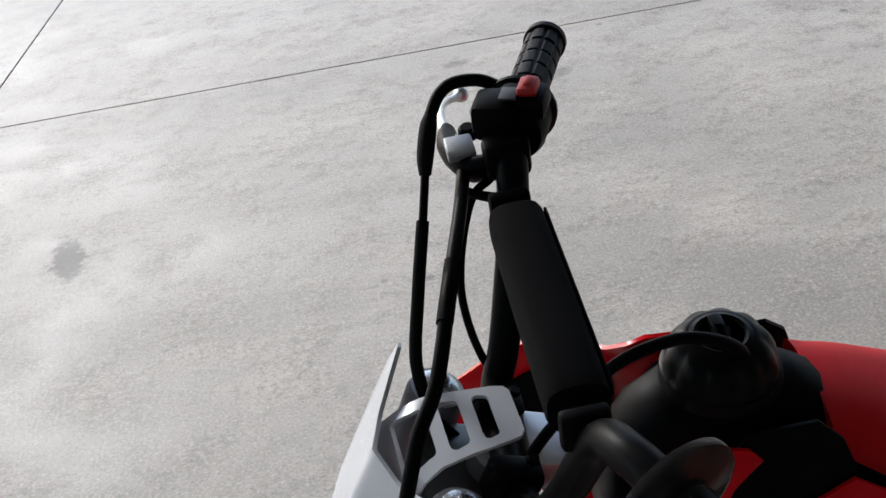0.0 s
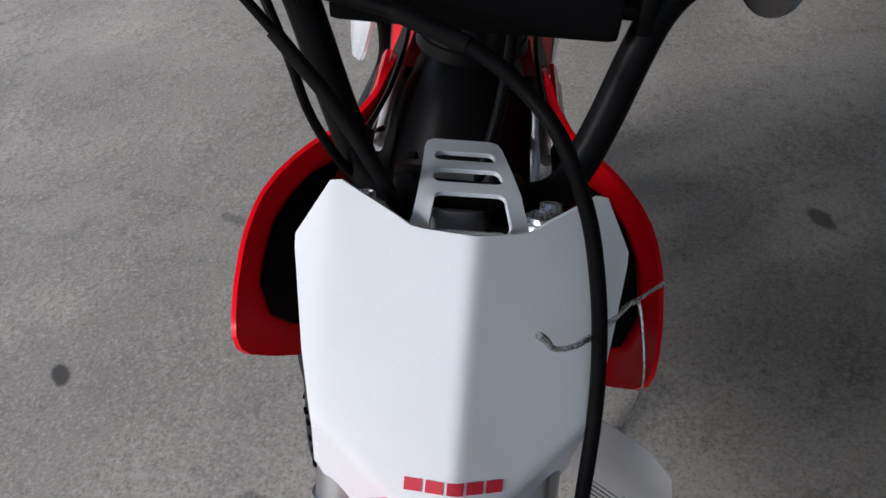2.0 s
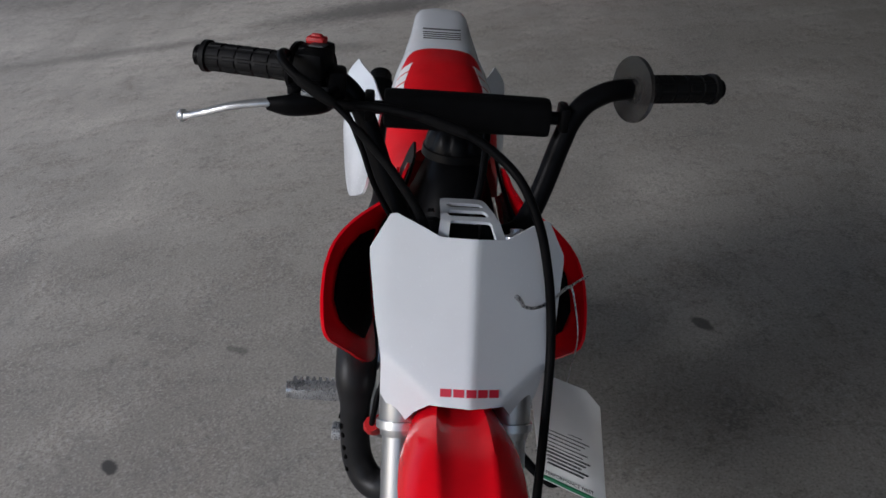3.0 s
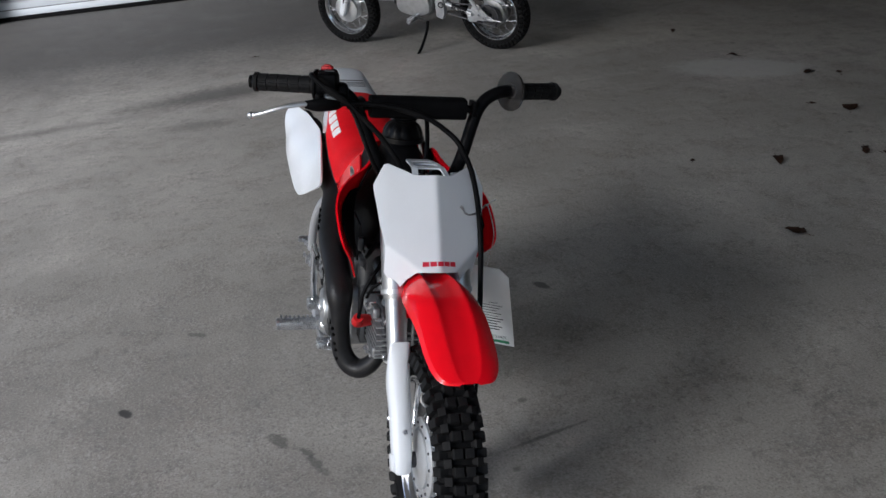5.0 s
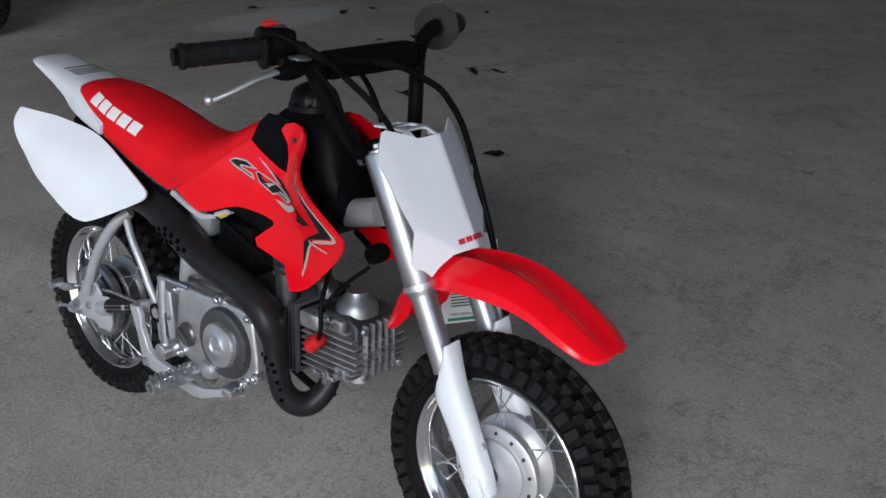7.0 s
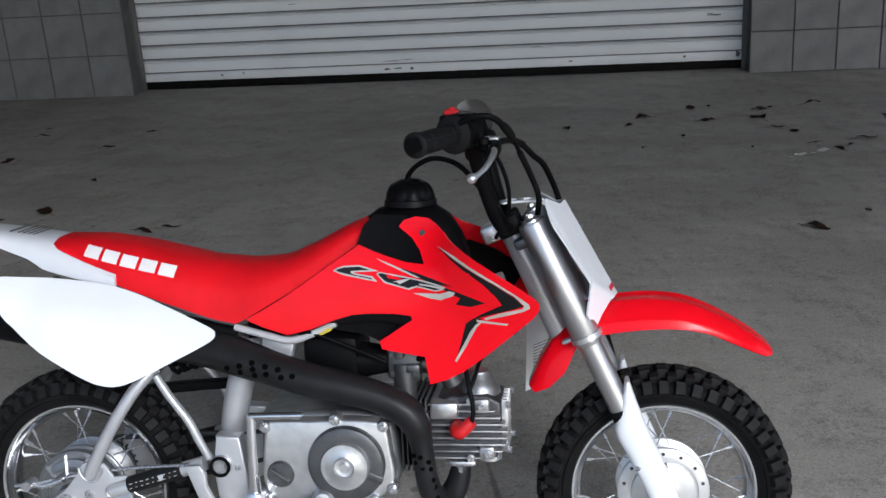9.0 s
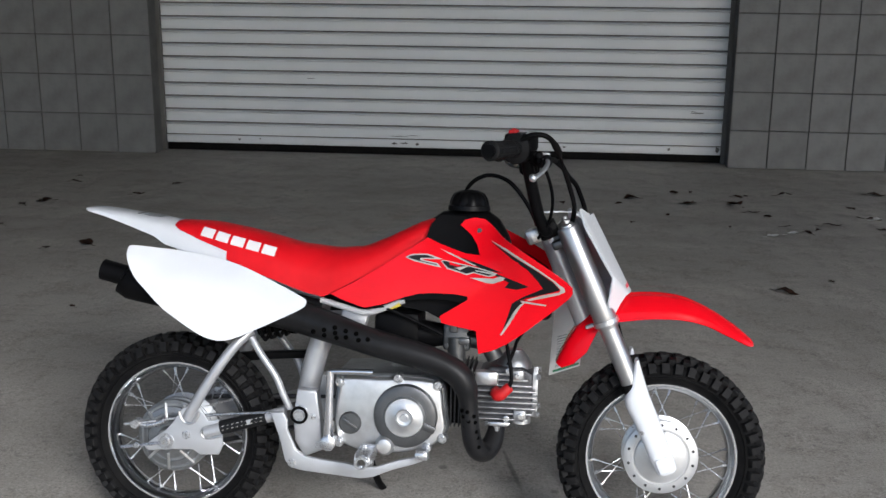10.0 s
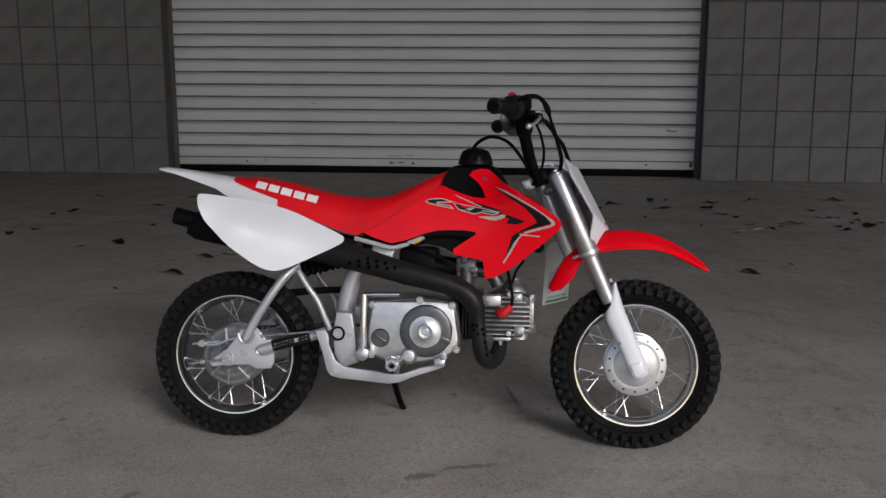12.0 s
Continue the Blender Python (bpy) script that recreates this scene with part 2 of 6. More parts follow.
def concrete_material():
    """Worn concrete with fine aggregate, broad stains, drag marks, dark specks and one painted patch of shade."""
    m = bpy.data.materials.new("worn_concrete")
    m.use_nodes = True
    n, l = m.node_tree.nodes, m.node_tree.links
    b = n["Principled BSDF"]
    co = n.new("ShaderNodeNewGeometry")
    pos = co.outputs["Position"]

    def noise_tex(scale, detail=5.0, rough=0.6, stretch=None):
        t = n.new("ShaderNodeTexNoise")
        t.inputs["Scale"].default_value, t.inputs["Detail"].default_value, t.inputs["Roughness"].default_value = scale, detail, rough
        if stretch:
            mp = n.new("ShaderNodeMapping")
            mp.inputs["Scale"].default_value, mp.inputs["Rotation"].default_value = stretch, (0, 0, 0.5)
            l.new(pos, mp.inputs["Vector"])
            l.new(mp.outputs["Vector"], t.inputs["Vector"])
        else:
            l.new(pos, t.inputs["Vector"])
        return t.outputs["Fac"]

    def step(src, lo, hi, a=0.0, z=1.0):
        r = n.new("ShaderNodeMapRange")
        for k, v in (("From Min", lo), ("From Max", hi), ("To Min", a), ("To Max", z)):
            r.inputs[k].default_value = v
        l.new(src, r.inputs["Value"])
        return r.outputs["Result"]

    def blend(a, c, fac, mode="MIX"):
        q = n.new("ShaderNodeMix")
        q.data_type, q.blend_type = "RGBA", mode
        for key, v in (("A", a), ("B", c)):
            if isinstance(v, tuple):
                q.inputs[key].default_value = (*v, 1)
            else:
                l.new(v, q.inputs[key])
        if isinstance(fac, float):
            q.inputs["Factor"].default_value = fac
        else:
            l.new(fac, q.inputs["Factor"])
        return q.outputs["Result"]

    def spot(x, y, rx, ry, turn, edge, wobble):
        """One stain, or the painted shade, with a ragged edge, at a place of its own on the floor: 1 inside, 0 outside.
        """
        mp = n.new("ShaderNodeMapping")
        mp.vector_type = "TEXTURE"
        mp.inputs["Location"].default_value = (x, y, 0)
        mp.inputs["Rotation"].default_value = (0, 0, turn)
        mp.inputs["Scale"].default_value = (rx, ry, 1)
        l.new(pos, mp.inputs["Vector"])
        ln = n.new("ShaderNodeVectorMath")
        ln.operation = "LENGTH"
        l.new(mp.outputs["Vector"], ln.inputs[0])
        ad = n.new("ShaderNodeMath")
        ad.operation = "MULTIPLY_ADD"
        ad.inputs[1].default_value = wobble
        l.new(frayed, ad.inputs[0])
        l.new(ln.outputs["Value"], ad.inputs[2])
        return step(ad.outputs["Value"], 1.0 + wobble * 0.5 - edge, 1.0 + wobble * 0.5 + edge, 1.0, 0.0)

    def product(a, c):
        q = n.new("ShaderNodeMath")
        q.operation = "MULTIPLY"
        l.new(a, q.inputs[0])
        l.new(c, q.inputs[1])
        return q.outputs["Value"]

    def scaled(src, k):
        q = n.new("ShaderNodeMath")
        q.operation = "MULTIPLY"
        q.inputs[1].default_value = k
        l.new(src, q.inputs[0])
        return q.outputs["Value"]

    broad = noise_tex(0.55, 6, 0.6)
    mid = noise_tex(3.2, 6, 0.65)
    mid2 = noise_tex(14, 5, 0.7)
    cloud = noise_tex(6.5, 7, 0.62)
    patch = noise_tex(26, 4, 0.7)
    frayed = noise_tex(38, 4, 0.65)
    grain = noise_tex(85, 4, 0.75)
    sand = noise_tex(190, 3, 0.75)
    streak = noise_tex(1.1, 5, 0.6, (0.5, 2.6, 1))
    c = blend((0.319, 0.300, 0.272), (0.208, 0.194, 0.173), step(broad, 0.35, 0.65))
    c = blend(c, (0.160, 0.142, 0.122), step(cloud, 0.47, 0.64, 0, 0.62))
    c = blend(c, (0.405, 0.380, 0.342), step(mid, 0.48, 0.70, 0, 0.7))
    c = blend(c, (0.153, 0.145, 0.132), step(streak, 0.52, 0.72, 0, 0.55))
    c = blend(c, (0.15, 0.147, 0.143), step(mid2, 0.52, 0.70, 0, 0.40))
    rough_patch = step(cloud, 0.40, 0.60, 0.3, 1.0)
    c = blend(c, (0.12, 0.117, 0.114), product(step(patch, 0.53, 0.66, 0, 0.40), rough_patch))
    c = blend(c, (0.09, 0.088, 0.086), product(step(grain, 0.52, 0.64, 0, 0.52), rough_patch))
    c = blend(c, (0.48, 0.47, 0.46), product(step(grain, 0.35, 0.46, 0.36, 0.0), rough_patch))
    c = blend(c, (0.100, 0.090, 0.080), step(sand, 0.54, 0.64, 0, 0.6))
    c = blend(c, (0.47, 0.445, 0.41), step(sand, 0.34, 0.45, 0.42, 0.0))
    vor = n.new("ShaderNodeTexVoronoi")
    vor.inputs["Scale"].default_value = 4.0
    l.new(pos, vor.inputs["Vector"])
    c = blend(c, (0.05, 0.047, 0.045), step(vor.outputs["Distance"], 0.03, 0.055, 0.6, 0.0))
    for x, y, rx, ry, turn, edge, wobble, k in STAINS_AND_SHADE:
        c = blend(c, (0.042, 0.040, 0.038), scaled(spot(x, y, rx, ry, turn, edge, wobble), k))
    c = blend(c, (0.42, 0.41, 0.40), scaled(spot(-1.88, 1.99, 0.30, 0.16, 0.9, 0.2, 0.8), 0.55))
    l.new(c, b.inputs["Base Color"])
    l.new(step(mid, 0.3, 0.7, 0.60, 0.80), b.inputs["Roughness"])
    bp = n.new("ShaderNodeBump")
    bp.inputs["Strength"].default_value, bp.inputs["Distance"].default_value = 0.14, 0.002
    l.new(blend(grain, sand, 0.4), bp.inputs["Height"])
    l.new(bp.outputs["Normal"], b.inputs["Normal"])
    return m


# wall backing darker than the blocks: shade of the recessed joints put into colour
SHADEMORTAR = material("shade_dark_mortar", (0.075, 0.077, 0.078), 0.85, vary=0.15, scale=12, fine=90, bump=0.4)
BLOCK = block_material()
CONCRETE = concrete_material()
JOINT = material("joint_filler", (0.05, 0.05, 0.05), 0.9, vary=0.2, bump=0.2)


# ---------------------------------------------------------------- mesh helpers
def part(name, bm, mat, parent=None, label="", smooth=True, turn=None):
    """Links a bmesh as one mesh object under a thing or a part."""
    if turn is not None:
        bmesh.ops.transform(bm, matrix=turn, verts=bm.verts)
    bmesh.ops.recalc_face_normals(bm, faces=bm.faces)
    me = bpy.data.meshes.new(name)
    bm.to_mesh(me)
    bm.free()
    me.materials.append(mat)
    for p in me.polygons:
        p.use_smooth = smooth
    if smooth:
        me.set_sharp_from_angle(angle=radians(38))
    ob = new(name, me)
    if parent:
        ob.parent = parent
    if label:
        ob["label"] = label
    return ob


def glide(pts, n=6, closed=False):
    """A Catmull-Rom line through the points."""
    p = [Vector(q) for q in pts]
    out, m = [], len(p)
    for i in range(m if closed else m - 1):
        if closed:
            a, b, c, d = p[i - 1], p[i], p[(i + 1) % m], p[(i + 2) % m]
        else:
            a, b, c, d = p[max(i - 1, 0)], p[i], p[i + 1], p[min(i + 2, m - 1)]
        for k in range(n):
            t = k / n
            out.append(0.5 * (2 * b + (c - a) * t + (2 * a - 5 * b + 4 * c - d) * t * t + (3 * b - a - 3 * c + d) * t ** 3))
    if not closed:
        out.append(p[-1])
    return out


def tube(bm, pts, radius, seg=10, smooth=5, flat=1.0):
    """Sweeps a round (or flattened) section along a line; radius may be a list, one for each point."""
    rad = list(radius) if isinstance(radius, (list, tuple)) else [radius] * len(pts)
    if smooth > 1:
        line = glide(pts, smooth)
        rr = [r[0] for r in [(v.x,) for v in glide([(r, 0, 0) for r in rad], smooth)]]
    else:
        line, rr = [Vector(p) for p in pts], rad
    rings, up = [], None
    for i, p in enumerate(line):
        d = (line[min(i + 1, len(line) - 1)] - line[max(i - 1, 0)]).normalized()
        if up is None:
            up = d.orthogonal().normalized() if abs(d.y) > 0.95 else (Vector((0, 1, 0)) - d * d.y).normalized()
        else:
            up = (up - d * up.dot(d)).normalized()
        side = d.cross(up)
        rings.append([bm.verts.new(p + (up * math.cos(a) * flat + side * math.sin(a)) * rr[i])
                      for a in [2 * math.pi * k / seg for k in range(seg)]])
    for a, b in zip(rings, rings[1:]):
        for k in range(seg):
            bm.faces.new((a[k], a[(k + 1) % seg], b[(k + 1) % seg], b[k]))
    bm.faces.new(rings[0][::-1])
    bm.faces.new(rings[-1])
    return bm


def lathe(bm, profile, seg=32, m=None, closed=False, cap=True):
    """Turns a profile of (radius, height along the axis y) about the y axis, then moves it by m."""
    m = m or Matrix()
    rings = []
    for r, h in profile:
        if r < 1e-5:
            rings.append([bm.verts.new(m @ Vector((0, h, 0)))])
        else:
            rings.append([bm.verts.new(m @ Vector((r * math.cos(a), h, r * math.sin(a)))) for a in [2 * math.pi * k / seg for k in range(seg)]])
    pairs = list(zip(rings, rings[1:])) + ([(rings[-1], rings[0])] if closed else [])
    for a, b in pairs:
        for k in range(seg):
            j = (k + 1) % seg
            if len(a) == 1 and len(b) == 1:
                continue
            if len(a) == 1:
                bm.faces.new((a[0], b[j], b[k]))
            elif len(b) == 1:
                bm.faces.new((a[k], a[j], b[0]))
            else:
                bm.faces.new((a[k], a[j], b[j], b[k]))
    if cap and not closed:
        for ring in (rings[0], rings[-1]):
            if len(ring) > 1:
                bm.faces.new(ring)
    return bm


def radial(bm, rfun, hs, seg, m):
    """Rings about the y axis whose radius is rfun(angle, height); closed at both ends."""
    rings = [[bm.verts.new(m @ Vector((rfun(a, h) * math.cos(a), h, rfun(a, h) * math.sin(a)))) for a in [2 * math.pi * k / seg for k in range(seg)]] for h in hs]
    for a, b in zip(rings, rings[1:]):
        for k in range(seg):
            bm.faces.new((a[k], a[(k + 1) % seg], b[(k + 1) % seg], b[k]))
    bm.faces.new(rings[0])
    bm.faces.new(rings[-1])
    return bm


def block(bm, centre, size, bevel=0.002, m=None):
    """A box with rounded edges."""
    sub = bmesh.new()
    bmesh.ops.create_cube(sub, size=1)
    bmesh.ops.scale(sub, vec=size, verts=sub.verts)
    if bevel:
        bmesh.ops.bevel(sub, geom=sub.edges[:], offset=bevel, segments=2, affect="EDGES", profile=0.5)
    bmesh.ops.transform(sub, matrix=Matrix.Translation(centre) @ (m or Matrix()), verts=sub.verts)
    merge(bm, sub)
    return bm


def merge(bm, sub):
    me = bpy.data.meshes.new("t")
    sub.to_mesh(me)
    sub.free()
    bm.from_mesh(me)
    bpy.data.meshes.remove(me)


def slab(bm, outline, y0, y1, bevel=0.003, m=None):
    """An outline in x and z, extruded from y0 to y1, its edges rounded."""
    sub = bmesh.new()
    a = [sub.verts.new((x, y0, z)) for x, z in outline]
    b = [sub.verts.new((x, y1, z)) for x, z in outline]
    k = len(a)
    sub.faces.new(a)
    sub.faces.new(b[::-1])
    for i in range(k):
        sub.faces.new((a[i], b[i], b[(i + 1) % k], a[(i + 1) % k]))
    bmesh.ops.recalc_face_normals(sub, faces=sub.faces)
    if bevel:
        flat = [e for e in sub.edges if abs(e.verts[0].co.y - e.verts[1].co.y) < 1e-6]
        bmesh.ops.bevel(sub, geom=flat, offset=bevel, segments=3, affect="EDGES", profile=0.5, clamp_overlap=True)
    if m:
        bmesh.ops.transform(sub, matrix=m, verts=sub.verts)
    merge(bm, sub)
    return bm


def skin(bm, outline, depth, thick=0.003, cell=0.012, side=-1, lift=0.0):
    """A moulded sheet: an outline in x and z, bent so that its half width is depth(x, z), with thickness."""
    sub = bmesh.new()
    sub.faces.new([sub.verts.new((x, 0, z)) for x, z in outline])
    xs, zs = [p[0] for p in outline], [p[1] for p in outline]
    for lo, hi, axis in ((min(xs), max(xs), 0), (min(zs), max(zs), 2)):
        v = lo + cell
        while v < hi - 1e-4:
            no = (1, 0, 0) if axis == 0 else (0, 0, 1)
            co = (v, 0, 0) if axis == 0 else (0, 0, v)
            bmesh.ops.bisect_plane(sub, geom=sub.verts[:] + sub.edges[:] + sub.faces[:], plane_co=co, plane_no=no, dist=1e-5)
            v += cell
    for v in sub.verts:
        v.co.y = side * (depth(v.co.x, v.co.z) + lift)
    bmesh.ops.recalc_face_normals(sub, faces=sub.faces)
    flip = sum(f.normal.y for f in sub.faces) * side < 0
    if flip:
        bmesh.ops.reverse_faces(sub, faces=sub.faces)
    if thick:
        bmesh.ops.solidify(sub, geom=sub.faces[:], thickness=thick)
    merge(bm, sub)
    return bm


def loft(bm, sections, cap=True):
    """Joins closed rings of points, one after the other."""
    rings = [[bm.verts.new(p) for p in s] for s in sections]
    k = len(rings[0])
    for a, b in zip(rings, rings[1:]):
        for i in range(k):
            bm.faces.new((a[i], a[(i + 1) % k], b[(i + 1) % k], b[i]))
    if cap:
        bm.faces.new(rings[0][::-1])
        bm.faces.new(rings[-1])
    return bm


def round_outline(pts, n=5):
    """A closed outline in x and z, smoothed through its points."""
    return [(v.x, v.z) for v in glide([(x, 0, z) for x, z in pts], n, closed=True)]


def membrane(anchors):
    """A thin plate through (x, z, half width) anchors: the half width at any x, z."""
    a = np.array(anchors, float)
    k = lambda r: np.where(r > 1e-9, r * r * np.log(np.maximum(r, 1e-9)), 0.0)
    n = len(a)
    d = np.linalg.norm(a[:, None, :2] - a[None, :, :2], axis=2)
    big = np.zeros((n + 3, n + 3))
    big[:n, :n] = k(d) + np.eye(n) * 2e-4
    big[:n, n], big[:n, n + 1:] = 1, a[:, :2]
    big[n:, :n] = big[:n, n:].T
    w = np.linalg.solve(big, np.append(a[:, 2], [0, 0, 0]))
    return lambda x, z: float(k(np.hypot(a[:, 0] - x, a[:, 1] - z)) @ w[:n] + w[n] + w[n + 1] * x + w[n + 2] * z)


def bolt(bm, at, axis, r=0.006, h=0.005):
    """A hexagon head with a flange."""
    m = Matrix.Translation(at) @ Vector((0, 1, 0)).rotation_difference(Vector(axis)).to_matrix().to_4x4()
    lathe(bm, [(r * 1.25, 0), (r * 1.25, h * 0.25), (r, h * 0.3), (r * 0.95, h), (0, h)], 6, m)
    return bm


# ---------------------------------------------------------------- floor and ground
def slab_mesh(x0, x1, y0, y1, gap=0.004):
    bm = bmesh.new()
    block(bm, ((x0 + x1) / 2, (y0 + y1) / 2, -0.06), (x1 - x0 - gap, y1 - y0 - gap, 0.12), 0.003)
    return bm


ground_bm = bmesh.new()
bmesh.ops.create_grid(ground_bm, x_segments=1, y_segments=1, size=900)
for v in ground_bm.verts:
    v.co.z = -0.009
ground = tagged(part("ground", ground_bm, JOINT, smooth=False), "dark filled joints and ground under the slabs", "ground", kind="structure")
floor = tagged(new("floor"), "worn grey concrete slabs with aggregate, stains, painted shade and sawn joints", "floor", kind="structure")
XS_IN, XS_OUT = (-16.0, -7.6, 6.6, 16.0), (-16.0, -7.6, -2.8, 1.98, 6.76, 16.0)
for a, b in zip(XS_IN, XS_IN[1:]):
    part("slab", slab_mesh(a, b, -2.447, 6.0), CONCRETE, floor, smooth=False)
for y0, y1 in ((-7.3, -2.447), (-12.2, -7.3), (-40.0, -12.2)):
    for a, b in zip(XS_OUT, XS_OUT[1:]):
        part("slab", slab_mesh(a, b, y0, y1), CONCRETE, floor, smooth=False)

# ---------------------------------------------------------------- walls, doors, ceiling
PITCH = 0.2032


def backing(x0, x1, z0, z1, y=0.008, depth=0.2):
    bm = bmesh.new()
    block(bm, ((x0 + x1) / 2, y + depth / 2, (z0 + z1) / 2), (x1 - x0, depth, z1 - z0), 0)
    return bm


def wall_with_door(name, label, place, x0, x1, d0, d1, top, height, cols_left, cols_right, rows, coarse=PITCH):
    """A block wall along its own x axis that faces -y, with a door opening through it from d0 to d1; the near blocks are pieces of their own."""
    bm = backing(x0, d0, -0.004, height)
    block(bm, ((x1 + d1) / 2, 0.111, height / 2), (x1 - d1, 0.2, height + 0.008), 0)
    block(bm, ((d0 + d1) / 2, 0.111, (height + top) / 2), (d1 - d0, 0.2, height - top), 0)
    wall = tagged(part(name, bm, SHADEMORTAR, smooth=False), label, "wall", kind="structure")
    wall.matrix_world = place
    for start, step, cols, pitch in ((d0, -1, cols_left, coarse), (d1, 1, cols_right, PITCH)):
        piece = None
        for c in range(cols):
            for r in range(int(rows * PITCH / pitch)):
                if piece is None:
                    piece = part("block", block(bmesh.new(), (0, 0, 0), (pitch - 0.006, 0.05, pitch - 0.006), 0.0014), BLOCK, wall, smooth=False)
                    ob = piece
                else:
                    ob = new("block", piece.data)
                    ob.parent = wall
                ob.location = (start + step * (c + 0.5) * pitch, 0.0252, (r + 0.5) * pitch)
    return wall


def roller_door(name, label, place, width, slats, z0=0.042, pitch=0.0738):
    """A roll-up door in its own plane: slats with hooked edges, a bottom rail, a rubber seal and two guides."""
    door = tagged(new(name), label, "roller door", kind="structure")
    door.matrix_world = place
    prof = [(0.004, 0.0), (-0.002, 0.0012), (-0.0035, 0.02), (-0.003, 0.044), (0.0, 0.0515), (0.007, 0.0522), (0.007, 0.0548), (-0.004, 0.0555), (-0.009, 0.0590), (-0.0075, 0.0630),
            (0.002, 0.0645), (0.014, 0.0655), (0.014, pitch)]
    bm = bmesh.new()
    h = width / 2
    a = [bm.verts.new((-h, y, z)) for y, z in prof] + [bm.verts.new((-h, y + 0.004, z)) for y, z in prof[::-1]]
    b = [bm.verts.new((h, v.co.y, v.co.z)) for v in a]
    k = len(a)
    for i in range(k):
        bm.faces.new((a[i], a[(i + 1) % k], b[(i + 1) % k], b[i]))
    bm.faces.new(a[::-1])
    bm.faces.new(b)
    first = part("slat", bm, DOORPAINT, door, smooth=True)
    for i in range(slats):
        ob = first if i == 0 else new("slat", first.data)
        ob.parent = door
        ob.location = (0, 0, z0 + 0.050 + i * pitch)
    # dark strip in each slat groove: shade under the curl, put into colour
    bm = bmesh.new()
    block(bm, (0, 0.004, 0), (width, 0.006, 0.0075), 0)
    joint = part("slat_shade_strip", bm, SLATSHADE, door, "dark strip between slats, the groove's shade put into colour", smooth=False)
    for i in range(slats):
        ob = joint if i == 0 else new("slat_shade_strip", joint.data)
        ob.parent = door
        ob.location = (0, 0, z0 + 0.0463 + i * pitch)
    bm = bmesh.new()
    block(bm, (0, 0.002, z0 + 0.023), (width, 0.022, 0.044), 0.004)
    for i in range(int(width / 0.28)):
        bolt(bm, (-h + 0.14 + i * 0.28, -0.009, z0 + 0.020), (0, -1, 0), 0.004, 0.003)
    part("bottom_rail", bm, DOORPAINT, door)
    bm = bmesh.new()
    block(bm, (0, 0.01, z0 / 2), (width, 0.03, z0), 0.004)
    part("rubber_seal", bm, RUBBER, door, "black rubber seal along the floor")
    return door


WALL_N = pose(0, 4.035, 0, 0, 0, 0.3)
wall_north = wall_with_door("wall_north", "grey painted concrete block wall round a roller door", WALL_N, -5.9, 6.8, -1.56, 1.595, 2.75, 3.42, 10, 10, 9, 0.2175)
door_1 = roller_door("door_1", "closed white roll-up steel door with narrow slats", WALL_N @ Matrix.Translation((0.0175, 0.15, 0)), 3.19, 37)
for x, z, w, h in ((-0.30, 0.107, 0.10, 0.004), (-0.22, 0.112, 0.07, 0.003), (-0.33, 0.066, 0.03, 0.012), (-0.27, 0.068, 0.05, 0.008), (-0.20, 0.064, 0.02, 0.016), (1.19, 0.070, 0.018, 0.014), (1.45, 0.074, 0.022, 0.030), (1.475, 0.080, 0.016, 0.018),
                   (1.335, 0.272, 0.075, 0.008), (1.31, 0.280, 0.03, 0.004), (-1.22, 0.068, 0.016, 0.012), (-1.10, 0.074, 0.012, 0.008), (0.62, 0.07, 0.02, 0.008), (0.45, 0.15, 0.06, 0.003), (-0.8, 0.42, 0.05, 0.003)):
    bm = bmesh.new()
    outline = [(w * (0.5 + 0.18 * math.sin(q * 2.3 + x * 31)) * math.cos(radians(q * 40)), h * (0.5 + 0.2 * math.sin(q * 3.1 + x * 17)) * math.sin(radians(q * 40))) for q in range(9)]
    slab(bm, outline, -0.0005, 0.0, 0)
    scuff = part("scuff_mark", bm, SCUFF, door_1, "small dark scrape in the paint", smooth=False)
    scuff.location = (x - 0.0175 + 0.105, -0.0118, z)
for x in (-1.575, 1.61):
    bm = bmesh.new()
    block(bm, (x, 0.13, 1.37), (0.07, 0.035, 2.76), 0.003)
    guide = tagged(part("trim", bm, JAMBSHADE, smooth=False), "steel door guide in the opening, shade put into its dark grey", "door guide", kind="structure")
    guide.matrix_world = WALL_N

WALL_W = pose(-5.74, 0, 0, 0, 0, 90)
wall_west = wall_with_door("wall_west", "grey block wall beside a second roller door", WALL_W, -3.3, 4.3, -1.62, 1.58, 2.75, 3.42, 2, 4, 4)
door_2 = roller_door("door_2", "closed white roll-up steel door in the side wall", WALL_W @ Matrix.Translation((-0.02, 0.1, 0)), 3.22, 37, 0.03)
# unseen soffit, added to cut off sky and sun; its edge sets the falloff
bm = bmesh.new()
block(bm, (0.45, 0.175, 3.57), (12.8, 8.35, 0.28), 0.01)
ceiling = tagged(part("ceiling", bm, CEILPAINT, smooth=False), "pale flat soffit over the loading bay, unseen, its edge set to shape the daylight", "ceiling", kind="structure")



# ---------------------------------------------------------------- the dirt bike
AXLE, BASE = 0.1915, 0.914
LEAN = 9.5
HEAD, RAKE = Vector((0.70, 0, 0.595)), Vector((-0.404, 0, 0.915)).normalized()
STEER = Matrix.Translation(HEAD) @ Matrix.Rotation(radians(1.1), 4, "X") @ Matrix.Rotation(radians(1.8), 4, RAKE) @ Matrix.Translation(-HEAD)
BARTURN = Matrix.Translation(HEAD) @ Matrix.Rotation(radians(2.0), 4, RAKE) @ Matrix.Translation(-HEAD)

bike = tagged(new("dirt_bike"), "small red and white dirt bike leaning on its side stand", "motorcycle")


